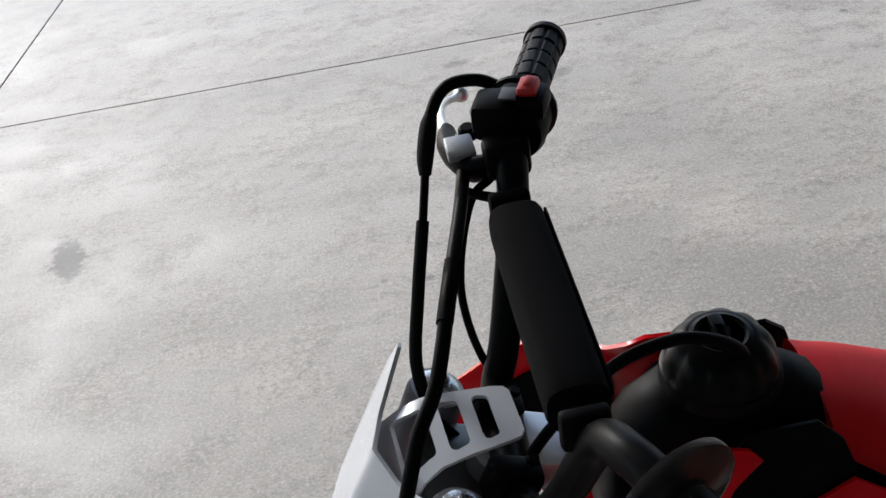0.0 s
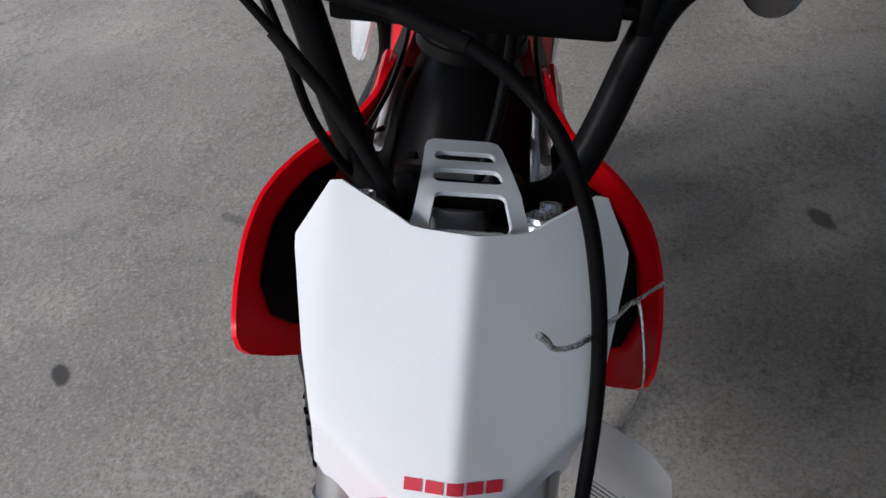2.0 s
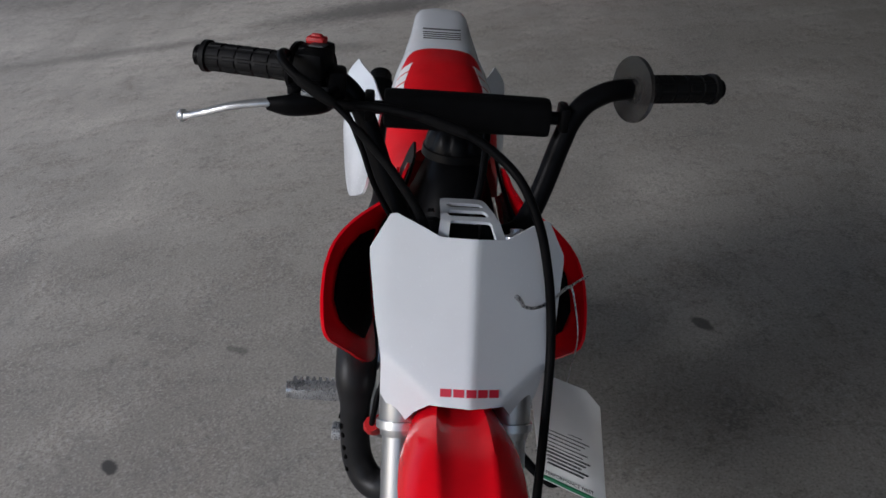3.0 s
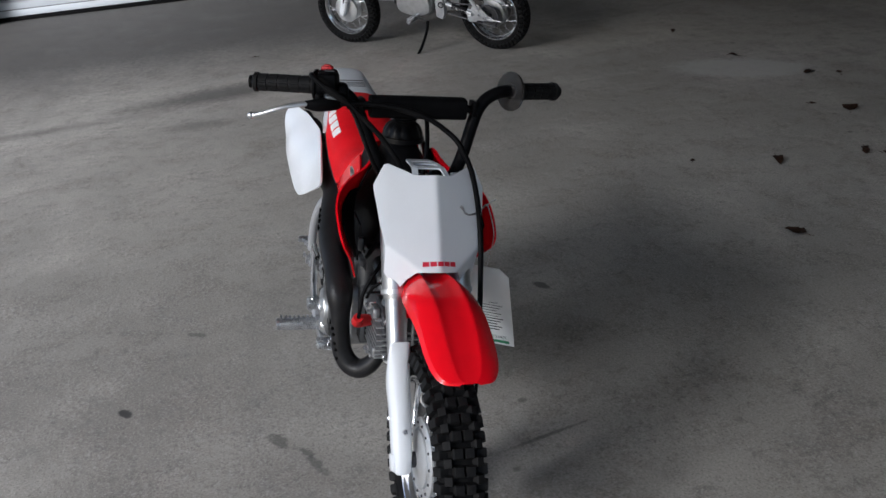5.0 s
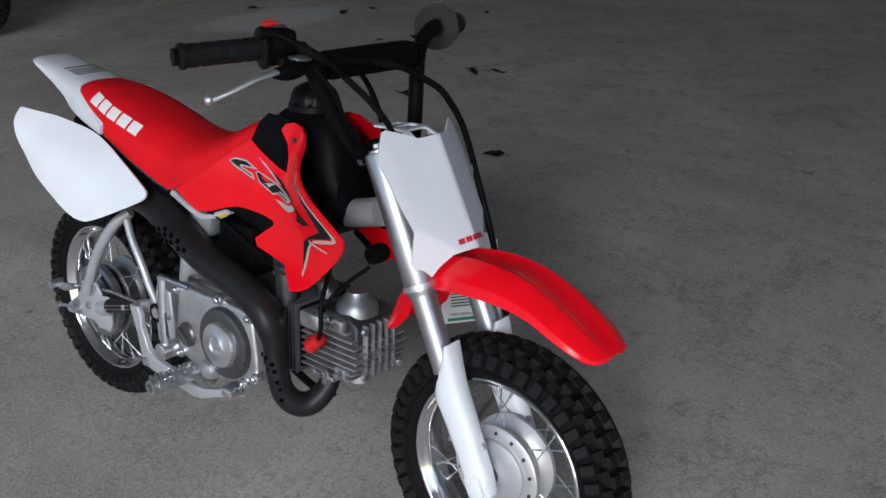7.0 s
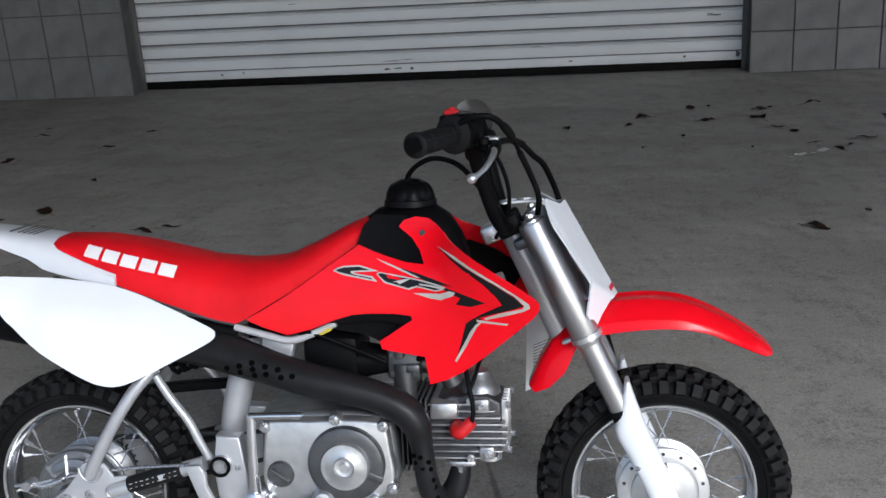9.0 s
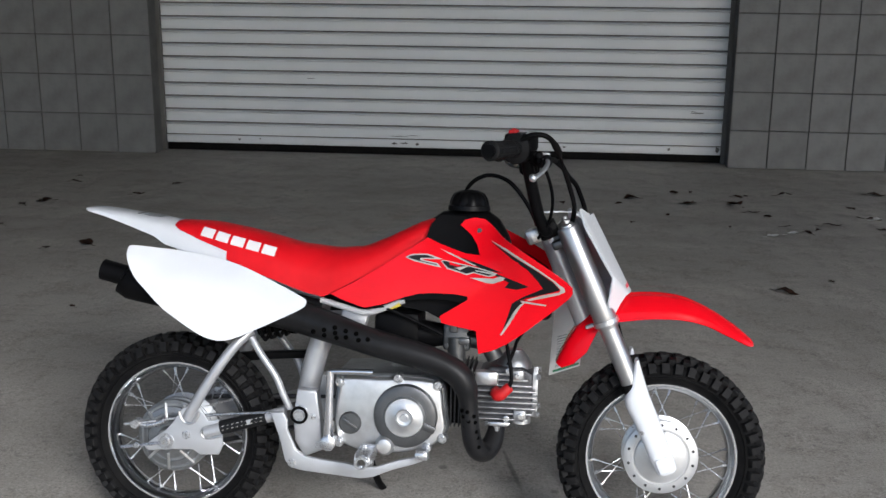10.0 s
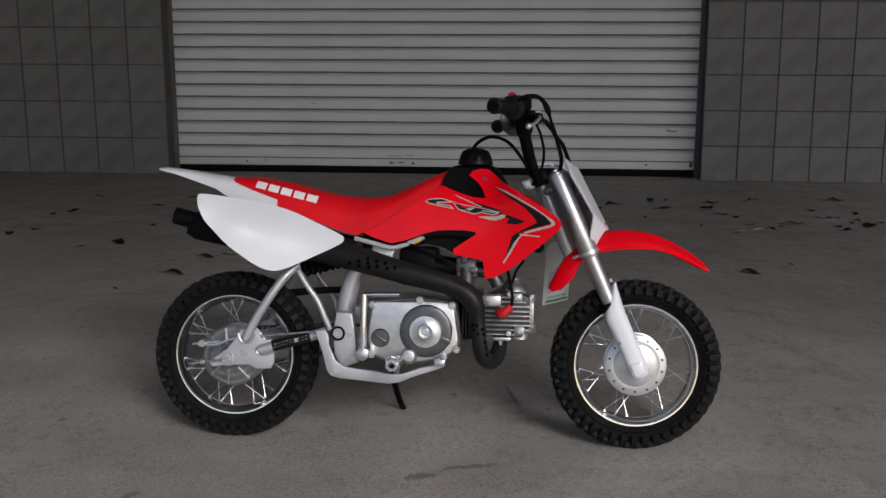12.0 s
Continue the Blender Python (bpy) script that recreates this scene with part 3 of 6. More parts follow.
def lever(name, pts, r, mat, parent, label="", turn=None, flat=1.0, seg=10, smooth=5):
    return part(name, tube(bmesh.new(), pts, r, seg, smooth, flat), mat, parent, label, turn=turn)


def both(make):
    """Calls make(side) for the right (-1) and the left (1)."""
    for s in (-1, 1):
        make(s)


# -- wheels
def wheel(name, x, mat_hub, label, turn):
    at = Matrix.Translation((x, 0, AXLE))
    bm = bmesh.new()
    lathe(bm, [(0, -0.032), (0.014, -0.032), (0.018, -0.0295), (0.03, -0.0280), (0.045, -0.0262), (0.0475, -0.0250), (0.0485, -0.0205), (0.0515, -0.0205), (0.0525, -0.0232), (0.0665, -0.0225), (0.069, -0.0205), (0.069, -0.017),
               (0.060, -0.016), (0.052, -0.010), (0.052, 0.010), (0.060, 0.016), (0.069, 0.019), (0.069, 0.025), (0.058, 0.030), (0.03, 0.033),
               (0.016, 0.038), (0, 0.038)], 48, at)
    hub = part(name, bm, mat_hub, bike, label, turn=turn)
    head = None
    for i in range(14):
        a = 2 * math.pi * (i + 0.5) / 14
        if head is None:
            head = part("hub_bolt", bolt(bmesh.new(), (0, 0, 0), (0, -1, 0), 0.0024, 0.0022), DARKSTEEL, hub)
            ob = head
        else:
            ob = new("hub_bolt", head.data)
            ob.parent = hub
        ob.matrix_local = (turn or Matrix()) @ at @ Matrix.Translation((0.060 * math.cos(a), -0.0226, 0.060 * math.sin(a)))
    prof = [(0.1398, 0.0225), (0.1396, 0.0250), (0.1375, 0.0270), (0.1345, 0.0268), (0.1322, 0.0245), (0.1310, 0.0212), (0.1275, 0.0185), (0.1235, 0.011), (0.1215, 0.0),
            (0.1235, -0.011), (0.1275, -0.0185), (0.1310, -0.0212), (0.1322, -0.0245), (0.1345, -0.0268), (0.1375, -0.0270), (0.1396, -0.0250), (0.1398, -0.0225), (0.131, -0.012), (0.127, 0), (0.131, 0.012)]
    part("rim", lathe(bmesh.new(), prof, 72, at, closed=True), CHROME, hub, "polished chrome rim", turn=turn)
    bm = bmesh.new()
    prof = [(0.134, 0.0205), (0.1400, 0.0262), (0.146, 0.0310), (0.156, 0.0345), (0.166, 0.0340), (0.1725, 0.0295), (0.1770, 0.020), (0.1790, 0.008),
            (0.1790, -0.008), (0.1770, -0.020), (0.1725, -0.0295), (0.166, -0.0340), (0.156, -0.0345), (0.146, -0.0310), (0.1400, -0.0262), (0.134, -0.0205)]
    lathe(bm, prof, 72, at, closed=True)
    for s in (-1, 1):
        lathe(bm, [(0.150, s * 0.0325), (0.1515, s * 0.0352), (0.153, s * 0.0335)], 72, at, cap=False)
    rows = ((0.0, 0.0090, 0.0150, 0.0160, 0.0), (0.0, -0.0090, 0.0150, 0.0160, 0.0), (0.5, 0.0225, 0.0130, 0.0145, 0.42), (0.5, -0.0225, 0.0130, 0.0145, -0.42),
            (0.0, 0.0328, 0.0200, 0.0150, 1.20), (0.0, -0.0328, 0.0200, 0.0150, -1.20))
    part("tyre", bm, RUBBER, hub, "black knobbly rubber tyre", turn=turn)
    count, shapes = 44, {}
    for phase, y, wide, long, tilt in rows:
        r = 0.1825 if abs(y) < 0.012 else (0.1785 if abs(y) < 0.025 else 0.1675)
        for i in range(count):
            a = 2 * math.pi * (i + phase) / count
            m = (turn or Matrix()) @ at @ Matrix.Rotation(-a, 4, "Y") @ Matrix.Translation((r, y, 0)) @ Matrix.Rotation(tilt, 4, "Z")
            if wide not in shapes:
                bm = bmesh.new()
                c = [bm.verts.new((px, sy * wide / 2 * k, sz * long / 2 * k)) for px, k in ((-0.006, 1.15), (0.0065, 0.97), (0.0080, 0.88)) for sy, sz in ((-1, -1), (1, -1), (1, 1), (-1, 1))]
                bm.faces.new(c[8:])
                for lo in (0, 4):
                    for q in range(4):
                        bm.faces.new((c[lo + q], c[lo + (q + 1) % 4], c[lo + 4 + (q + 1) % 4], c[lo + 4 + q]))
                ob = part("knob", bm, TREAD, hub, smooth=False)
                shapes[wide] = ob.data
            else:
                ob = new("knob", shapes[wide])
                ob.parent = hub
            ob.matrix_local = m
    bm = bmesh.new()
    tube(bm, [(0.066, 0, 0), (0.1245, 0, 0)], 0.0011, 6, 1)
    tube(bm, [(0.112, 0, 0), (0.125, 0, 0)], 0.0023, 6, 1)
    spoke = None
    for i in range(28):
        s = 1 if i % 2 else -1
        lean = 0.62 if (i // 2) % 2 else -0.62
        a = 2 * math.pi * i / 28
        p = Vector((0.064 * math.cos(a), s * 0.021, 0.064 * math.sin(a)))
        q = Vector((0.1245 * math.cos(a + lean * 0.55), s * 0.005, 0.1245 * math.sin(a + lean * 0.55)))
        rot = Vector((1, 0, 0)).rotation_difference(q - p).to_matrix().to_4x4()
        m = (turn or Matrix()) @ at @ Matrix.Translation(q) @ rot @ Matrix.Translation((-0.1245, 0, 0))
        if spoke is None:
            spoke = part("spoke", bm, STEEL, hub)
            ob = spoke
        else:
            ob = new("spoke", spoke.data)
            ob.parent = hub
        ob.matrix_local = m
    return hub


WHITEHUB = material("pale_silver_hub_paint", (0.56, 0.57, 0.58), 0.38, 0.65, vary=0.05, scale=40, bump=0.04)
wheel("front_wheel", BASE, WHITEHUB, "pale silver drum hub of a spoked wheel", STEER)
wheel("rear_wheel", 0.0, DARKCAST, "cast aluminium drum hub of a spoked wheel", None)

# -- front fork, clamps, axle
AX = Vector((BASE, 0, AXLE))


def on_fork(s, y=0.0, ahead=0.0):
    """A point s metres up the fork's axis from the wheel's axle."""
    return AX + RAKE * s + Vector((0, y, 0)) + Vector((0.915, 0, 0.404)) * ahead


def fork(side):
    y = side * 0.0545
    bm = bmesh.new()
    tube(bm, [on_fork(0.265, y), on_fork(0.275, y), on_fork(0.458, y), on_fork(0.462, y)], [0.019, 0.0212, 0.0212, 0.0195], 24, 1)
    tube(bm, [on_fork(0.15, y), on_fork(0.27, y)], 0.0172, 24, 1)
    leg = part("fork_leg", bm, FORKTUBE, bike, "silver painted fork tube", turn=STEER)
    bm = bmesh.new()
    tube(bm, [on_fork(0.458, y), on_fork(0.465, y), on_fork(0.468, y)], [0.0160, 0.0150, 0.009], 24, 1)
    lathe(bm, [(0.0064, 0), (0.0064, 0.006), (0.0045, 0.0065), (0.004, 0.003), (0, 0.003)], 6, Matrix.Translation(on_fork(0.467, y)) @ Vector((0, 1, 0)).rotation_difference(RAKE).to_matrix().to_4x4())
    part("fork_cap", bm, STEEL, leg, "zinc plated fork cap bolt", turn=STEER)
    bm = bmesh.new()
    tube(bm, [on_fork(0.13, y), on_fork(0.158, y)], 0.0186, 20, 1)
    part("dust_seal", bm, RUBBER, leg, "black rubber dust seal", turn=STEER)
    # lower leg with its pointed guard
    rows = []
    for s, back, front, w, off in ((-0.022, 0.013, 0.016, 0.010, 0), (-0.017, 0.018, 0.020, 0.0145, 0), (0.010, 0.020, 0.022, 0.0165, 0), (0.05, 0.020, 0.022, 0.017, 0),
                                   (0.09, 0.022, 0.023, 0.018, 0), (0.120, 0.0245, 0.023, 0.019, -0.001), (0.134, 0.0220, 0.0235, 0.0190, -0.001), (0.150, 0.012, 0.0250, 0.0190, -0.001),
                                   (0.167, -0.003, 0.0265, 0.0185, -0.001), (0.182, -0.014, 0.0280, 0.0175, -0.001), (0.194, -0.0225, 0.0290, 0.016, -0.001)):
        c = on_fork(s, y - side * off)
        ring = []
        for k in range(20):
            a = 2 * math.pi * k / 20
            u, v = math.cos(a), math.sin(a)
            ext = front if u > 0 else back
            p = (abs(u) ** 0.75) * (1 if u > 0 else -1)
            mid = (front - back) / 2
            half = (front + back) / 2
            ring.append(c + Vector((0.915, 0, 0.404)) * (mid + half * p) + Vector((0, (abs(v) ** 0.75) * (1 if v > 0 else -1) * w, 0)))
        rows.append(ring)
    low = part("lower_leg", loft(bmesh.new(), rows), WHITE, bike, "white fork lower leg with pointed guard", turn=STEER)
    part("guard_bolt", bolt(bmesh.new(), on_fork(0.068, y + side * 0.0135, -0.0145), (-0.5, side, 0), 0.004, 0.004), STEEL, low, turn=STEER)
    part("guard_bolt", bolt(bmesh.new(), on_fork(0.048, y - side * 0.003, 0.0205), (0.915, 0, 0.404), 0.0042, 0.005), STEEL, low, turn=STEER)
    bm = bmesh.new()
    block(bm, on_fork(-0.002, y + side * 0.0125), (0.027, 0.012, 0.030), 0.004, Matrix.Rotation(radians(-23.8), 4, "Y"))
    part("axle_cap", bm, WHITE, low, turn=STEER)


both(fork)
lever("front_axle", [(BASE, -0.048, AXLE), (BASE, 0.048, AXLE)], 0.0085, DARKSTEEL, bike, turn=STEER, smooth=1, seg=16)
part("axle_spacer", lathe(bmesh.new(), [(0.0085, -0.028), (0.013, -0.0285), (0.0135, -0.046), (0.010, -0.047), (0, -0.047)], 20, Matrix.Translation((BASE, 0, AXLE))), DARKSTEEL, bike, "dark steel spacer at the hub", turn=STEER)
TILT = Matrix.Rotation(radians(-23.8), 4, "Y")
for s, h, name in ((0.436, 0.016, "top_clamp"), (0.277, 0.008, "lower_clamp")):
    bm = bmesh.new()
    block(bm, on_fork(s, 0, -0.012), (0.055, 0.085, h), 0.005, TILT)
    for y in (-0.0545, 0.0545):
        tube(bm, [on_fork(s - h / 2, y), on_fork(s + h / 2, y)], 0.0206 if s > 0.4 else 0.0236, 24, 1)
    part(name, bm, SMOKECAST if s > 0.4 else CAST, bike, "dark grey triple clamp" if s > 0.4 else "grey triple clamp", turn=STEER)
lever("steering_stem", [on_fork(0.26, 0, -0.036), on_fork(0.46, 0, -0.036)], 0.019, SILVER, bike, "silver painted steering head tube", smooth=1, seg=20)
bm = bmesh.new()
block(bm, (0.668, 0.0, 0.592), (0.03, 0.05, 0.026), 0.005, TILT)
part("ignition_block", bm, CAST, bike, "small cast switch block behind the clamp", turn=STEER)

# -- handlebar
BAR = [(0.588, -0.276, 0.7415), (0.612, -0.22, 0.7455), (0.628, -0.18, 0.748), (0.639, -0.153, 0.7485), (0.645, -0.137, 0.745), (0.649, -0.120, 0.735), (0.653, -0.106, 0.717),
       (0.659, -0.094, 0.690), (0.668, -0.080, 0.655), (0.677, -0.066, 0.625), (0.686, -0.054, 0.607), (0.691, -0.03, 0.602), (0.692, 0, 0.602)]
WIDER = {0.717: 0.001, 0.690: 0.003, 0.655: 0.006, 0.625: 0.008, 0.607: 0.006, 0.602: 0.003}
BAR = BAR + [(x, -y + WIDER.get(z, 0.0), z) for x, y, z in BAR[-2::-1]]
bar = lever("handlebar", BAR, 0.011, BARPAINT, bike, "black painted steel handlebar", turn=BARTURN, seg=16, smooth=5)
lever("crossbar", [(0.655, -0.104, 0.720), (0.655, 0.104, 0.720)], 0.007, BARPAINT, bar, turn=BARTURN, smooth=1)
bm = bmesh.new()
sec = []
for i, x in enumerate((-0.084, -0.083, -0.079, -0.05, 0.0, 0.05, 0.079, 0.083, 0.084)):
    k = (0.7, 0.95, 1.0, 1.01, 1.02, 1.01, 1.0, 0.95, 0.7)[i]
    ring = []
    for j in range(24):
        a = 2 * math.pi * j / 24
        c, s_ = math.cos(a), math.sin(a)
        p = 0.62
        ring.append((0.6555 + 0.0185 * k * abs(c) ** p * (1 if c > 0 else -1), x, 0.7205 + 0.0185 * k * abs(s_) ** p * (1 if s_ > 0 else -1)))
    sec.append(ring)
loft(bm, sec)
block(bm, (0.6362, 0.0, 0.7265), (0.002, 0.160, 0.010), 0.0008)
pad = part("crossbar_pad", bm, CLOTH, bar, "square black cloth-covered crossbar pad", turn=BARTURN)
for y in (-0.03, 0.03):
    bm = bmesh.new()
    block(bm, (0.693, y, 0.604), (0.036, 0.022, 0.03), 0.005, TILT)
    for a in (-0.012, 0.012):
        bolt(bm, (0.690 + a, y, 0.619), (-0.4, 0, 0.9), 0.004, 0.004)
    part("bar_clamp", bm, BLACK, bar, turn=BARTURN)
for y in (-0.098, 0.098):
    bm = bmesh.new()
    block(bm, (0.656, y, 0.722), (0.028, 0.010, 0.026), 0.003)
    part("bar_strap", bm, BLACK, bar, turn=BARTURN)


def along_bar(y):
    """The bar's axis point at that y on a straight grip end."""
    k = (abs(y) - 0.165) / (0.276 - 0.165)
    return Vector((0.634 + (0.588 - 0.634) * k, y, 0.7485 + (0.7415 - 0.7485) * k))


def grip(side, flange):
    d = (along_bar(side * 0.276) - along_bar(side * 0.172)).normalized()
    m = Matrix.Translation(along_bar(side * 0.172)) @ Vector((0, 1, 0)).rotation_difference(d).to_matrix().to_4x4()
    bm = bmesh.new()

    def waffle(a, h):
        if h < 0.002:
            return 0.012
        if h > 0.0985:
            return 0.0165 if h < 0.1045 else 0.0125
        ring = 0.0 if (h - 0.004) % 0.0185 < 0.004 else 1.0
        flute = 0.0 if (a * 8 / (2 * math.pi)) % 1 < 0.22 else 1.0
        return 0.0136 + 0.0013 * ring * flute

    hs = [0.0015, 0.0021]
    for q in range(6):
        h = 0.004 + q * 0.0185
        hs += [v for v in (h, h + 0.0039, h + 0.0045, h + 0.0180) if v < 0.098]
    radial(bm, waffle, hs + [0.098, 0.0986, 0.104, 0.1065], 64, m)
    g = part("grip", bm, GRIPRUB, bar, "ribbed black rubber grip", turn=BARTURN)
    if flange:
        part("hand_guard_ring", lathe(bmesh.new(), [(0.012, -0.006), (0.034, -0.003), (0.0345, 0.0), (0.034, 0.002), (0.018, 0.005), (0.012, 0.006)], 32, m), SMOKE, bar,
             "translucent grey plastic grip flange", turn=BARTURN)
    else:
        part("grip_flange", lathe(bmesh.new(), [(0.012, -0.003), (0.025, -0.002), (0.0255, 0.0), (0.025, 0.002), (0.016, 0.005), (0.012, 0.006)], 32, m), GRIPRUB, bar, turn=BARTURN)


grip(-1, False)
grip(1, True)

# -- throttle housing, kill switch, brake lever
bm = bmesh.new()
c = along_bar(-0.1575)
MROT = Vector((0, -1, 0)).rotation_difference(along_bar(-0.27) - along_bar(-0.17)).to_matrix().to_4x4()
lathe(bm, [(0.012, -0.020), (0.021, -0.019), (0.0235, -0.012), (0.0235, 0.010), (0.0265, 0.013), (0.0265, 0.0165), (0.012, 0.017)], 28, Matrix.Translation(c) @ MROT @ Matrix.Rotation(math.pi, 4, "X"))
block(bm, c + Vector((0.012, 0.003, 0.010)), (0.034, 0.032, 0.028), 0.006, MROT)
block(bm, c + Vector((-0.006, 0.004, 0.017)), (0.034, 0.030, 0.016), 0.005, MROT)
house = part("throttle_housing", bm, BLACK, bike, "black plastic throttle and switch housing", turn=BARTURN)
bm = bmesh.new()
block(bm, c + Vector((-0.010, 0.004, 0.0275)), (0.014, 0.020, 0.008), 0.003, MROT)
block(bm, c + Vector((-0.010, 0.004, 0.0315)), (0.006, 0.012, 0.005), 0.002, MROT)
part("kill_switch", bm, REDRUB, house, "red kill switch", turn=BARTURN)
bm = bmesh.new()
block(bm, c + Vector((0.004, 0.006, 0.0262)), (0.012, 0.016, 0.002), 0.0006, MROT)
part("switch_label", bm, GREYPL, house, turn=BARTURN)
bm = bmesh.new()
block(bm, (0.650, -0.131, 0.741), (0.032, 0.018, 0.030), 0.005)
tube(bm, [(0.662, -0.132, 0.735), (0.674, -0.140, 0.729), (0.681, -0.158, 0.728), (0.684, -0.178, 0.726), (0.682, -0.197, 0.726)], [0.009, 0.0115, 0.0130, 0.0115, 0.007], 14, 4, 0.75)
tube(bm, [(0.676, -0.166, 0.731), (0.680, -0.146, 0.730)], [0.0085, 0.006], 12, 1)
lathe(bm, [(0.007, 0), (0.007, 0.007), (0.005, 0.009), (0, 0.009)], 12, Matrix.Translation((0.670, -0.172, 0.734)) @ Matrix.Rotation(radians(90), 4, "X"))
perch = part("lever_perch", bm, BLACK, bike, "black brake lever perch with rubber boot", turn=BARTURN)
bm = bmesh.new()
block(bm, (0.679, -0.152, 0.7395), (0.020, 0.026, 0.006), 0.002)
part("perch_cap", bm, DARKCAST, perch, "grey cast lever bracket", turn=BARTURN)
lever("brake_lever", [(0.680, -0.172, 0.729), (0.685, -0.198, 0.728), (0.6835, -0.230, 0.722), (0.677, -0.256, 0.712), (0.668, -0.272, 0.7045), (0.661, -0.281, 0.701)],
      [0.0055, 0.0045, 0.004, 0.0036, 0.0036, 0.006], CAST, perch, "polished alloy lever with ball end", turn=BARTURN, flat=0.8)
bm = bmesh.new()
bmesh.ops.create_uvsphere(bm, u_segments=16, v_segments=10, radius=0.0065, matrix=Matrix.Translation((0.661, -0.281, 0.701)))
part("lever_ball", bm, CAST, perch, turn=BARTURN)

# -- cables
cable = lever("throttle_cable", [(0.648, -0.182, 0.766), (0.668, -0.186, 0.772), (0.686, -0.180, 0.767), (0.699, -0.160, 0.753), (0.706, -0.134, 0.739), (0.7145, -0.109, 0.717),
                                 (0.728, -0.074, 0.682), (0.738, -0.048, 0.648), (0.735, -0.032, 0.615), (0.71, -0.03, 0.57)], 0.0030, BLACK, bike, "black throttle cable", turn=BARTURN)
lever("cable_adjuster", [(0.694, -0.169, 0.759), (0.698, -0.161, 0.754), (0.704, -0.143, 0.744), (0.7065, -0.132, 0.738)], [0.0048, 0.0062, 0.0060, 0.0044], RUBBER, cable, turn=BARTURN)
lever("cable_elbow", [(0.640, -0.178, 0.762), (0.655, -0.184, 0.770), (0.674, -0.185, 0.7715), (0.686, -0.180, 0.767), (0.695, -0.168, 0.7585)], 0.0046, BLACK, cable, turn=BARTURN)
lever("cable_sleeve", [(0.7145, -0.109, 0.717), (0.7215, -0.091, 0.6995), (0.728, -0.074, 0.682), (0.738, -0.048, 0.648), (0.735, -0.032, 0.615)], 0.0044, RUBBER, cable, turn=BARTURN)
brake_line = lever("front_brake_cable", [(0.683, -0.147, 0.730), (0.692, -0.095, 0.733), (0.704, -0.045, 0.730), (0.712, -0.015, 0.724), (0.720, 0.012, 0.713), (0.729, 0.033, 0.700), (0.742, 0.050, 0.686), (0.751, 0.062, 0.667),
                                         (0.761, 0.074, 0.640), (0.770, 0.083, 0.605), (0.779, 0.089, 0.568), (0.793, 0.092, 0.525), (0.814, 0.091, 0.470), (0.837, 0.089, 0.40), (0.858, 0.086, 0.32), (0.885, 0.077, 0.25), (0.905, 0.064, 0.222)], 0.0047, BLACK,
                   bike, "black front brake cable looping over the plate")
lever("cable_joint", [(0.704, -0.045, 0.730), (0.716, -0.002, 0.7195)], [0.0056, 0.0056], RUBBER, brake_line, smooth=1)
lever("switch_wire", [(0.645, -0.146, 0.735), (0.662, -0.130, 0.726), (0.678, -0.120, 0.720), (0.692, -0.104, 0.690), (0.698, -0.090, 0.655), (0.692, -0.070, 0.618), (0.675, -0.05, 0.59)], 0.003, BLACK, bike,
      "thin black switch wire", turn=BARTURN)
lever("cable_guide", [(0.655, -0.106, 0.722), (0.676, -0.118, 0.7235), (0.683, -0.126, 0.7235)], [0.004, 0.0035, 0.003], BLACK, bike, turn=BARTURN)

# -- front number plate
PSTEER = Matrix.Translation(HEAD) @ Matrix.Rotation(radians(7.5), 4, RAKE) @ Matrix.Translation(-HEAD)
PO, PD, PN = Vector((0.740, 0, 0.6335)), Vector((0.4676, 0, -0.8839)), Vector((0.8839, 0, 0.4676))
PLATE = Matrix(((0, -PN.x, -PD.x, PO.x), (1, 0, 0, 0), (0, -PN.z, -PD.z, PO.z), (0, 0, 0, 1)))


def plate_depth(y, z):
    s, a = -z, abs(y)
    d = 0.034 * (1 - a / 0.098) - 0.05 * max(0, a - 0.03) * max(0, 0.06 - s) * 8
    cut = (s - 0.128) + (a - 0.081) * 0.86
    return d - max(0, cut) * 0.85 - 0.10 * max(0, a - 0.078)


half = [(0.0, 0.014), (0.027, 0.013), (0.034, 0.012), (0.044, 0.006), (0.073, -0.009), (0.079, -0.008), (0.0965, 0.024), (0.0965, 0.032), (0.0895, 0.09), (0.0815, 0.135), (0.078, 0.166),
        (0.057, 0.197), (0.047, 0.181), (0.036, 0.172), (0.0, 0.174)]
out = [(y, -s) for y, s in half] + [(-y, -s) for y, s in half[-2:0:-1]]
plate = part("number_plate", skin(bmesh.new(), out, plate_depth, 0.003, 0.0045), WHITE, bike, "glossy white front number plate with creases", turn=PSTEER @ PLATE)
for i in range(5):
    bm = bmesh.new()
    x = -0.0275 + i * 0.0118
    skin(bm, [(x, -0.163), (x + 0.0098, -0.163), (x + 0.0098, -0.1555), (x, -0.1555)], plate_depth, 0.0004, 0.006, lift=0.0008)
    part("plate_mark", bm, DECALRED, plate, "small red printed mark", turn=PSTEER @ PLATE)
base, tip = Vector((0.771, 0, 0.6335)), Vector((0.6805, 0, 0.6365))


def rounded(u0, u1, v0, v1, r, k=4):
    """A rectangle with round corners that narrows from u0 at v0 to u1 at v1."""
    pts = []
    for cu, cv, a0 in ((-u0 + r, v0 + r, 180), (u0 - r, v0 + r, 270), (u1 - r, v1 - r, 0), (-u1 + r, v1 - r, 90)):
        for q in range(k + 1):
            a = radians(a0 + 90 * q / k)
            pts.append((cu + r * math.cos(a), cv + r * math.sin(a)))
    return pts


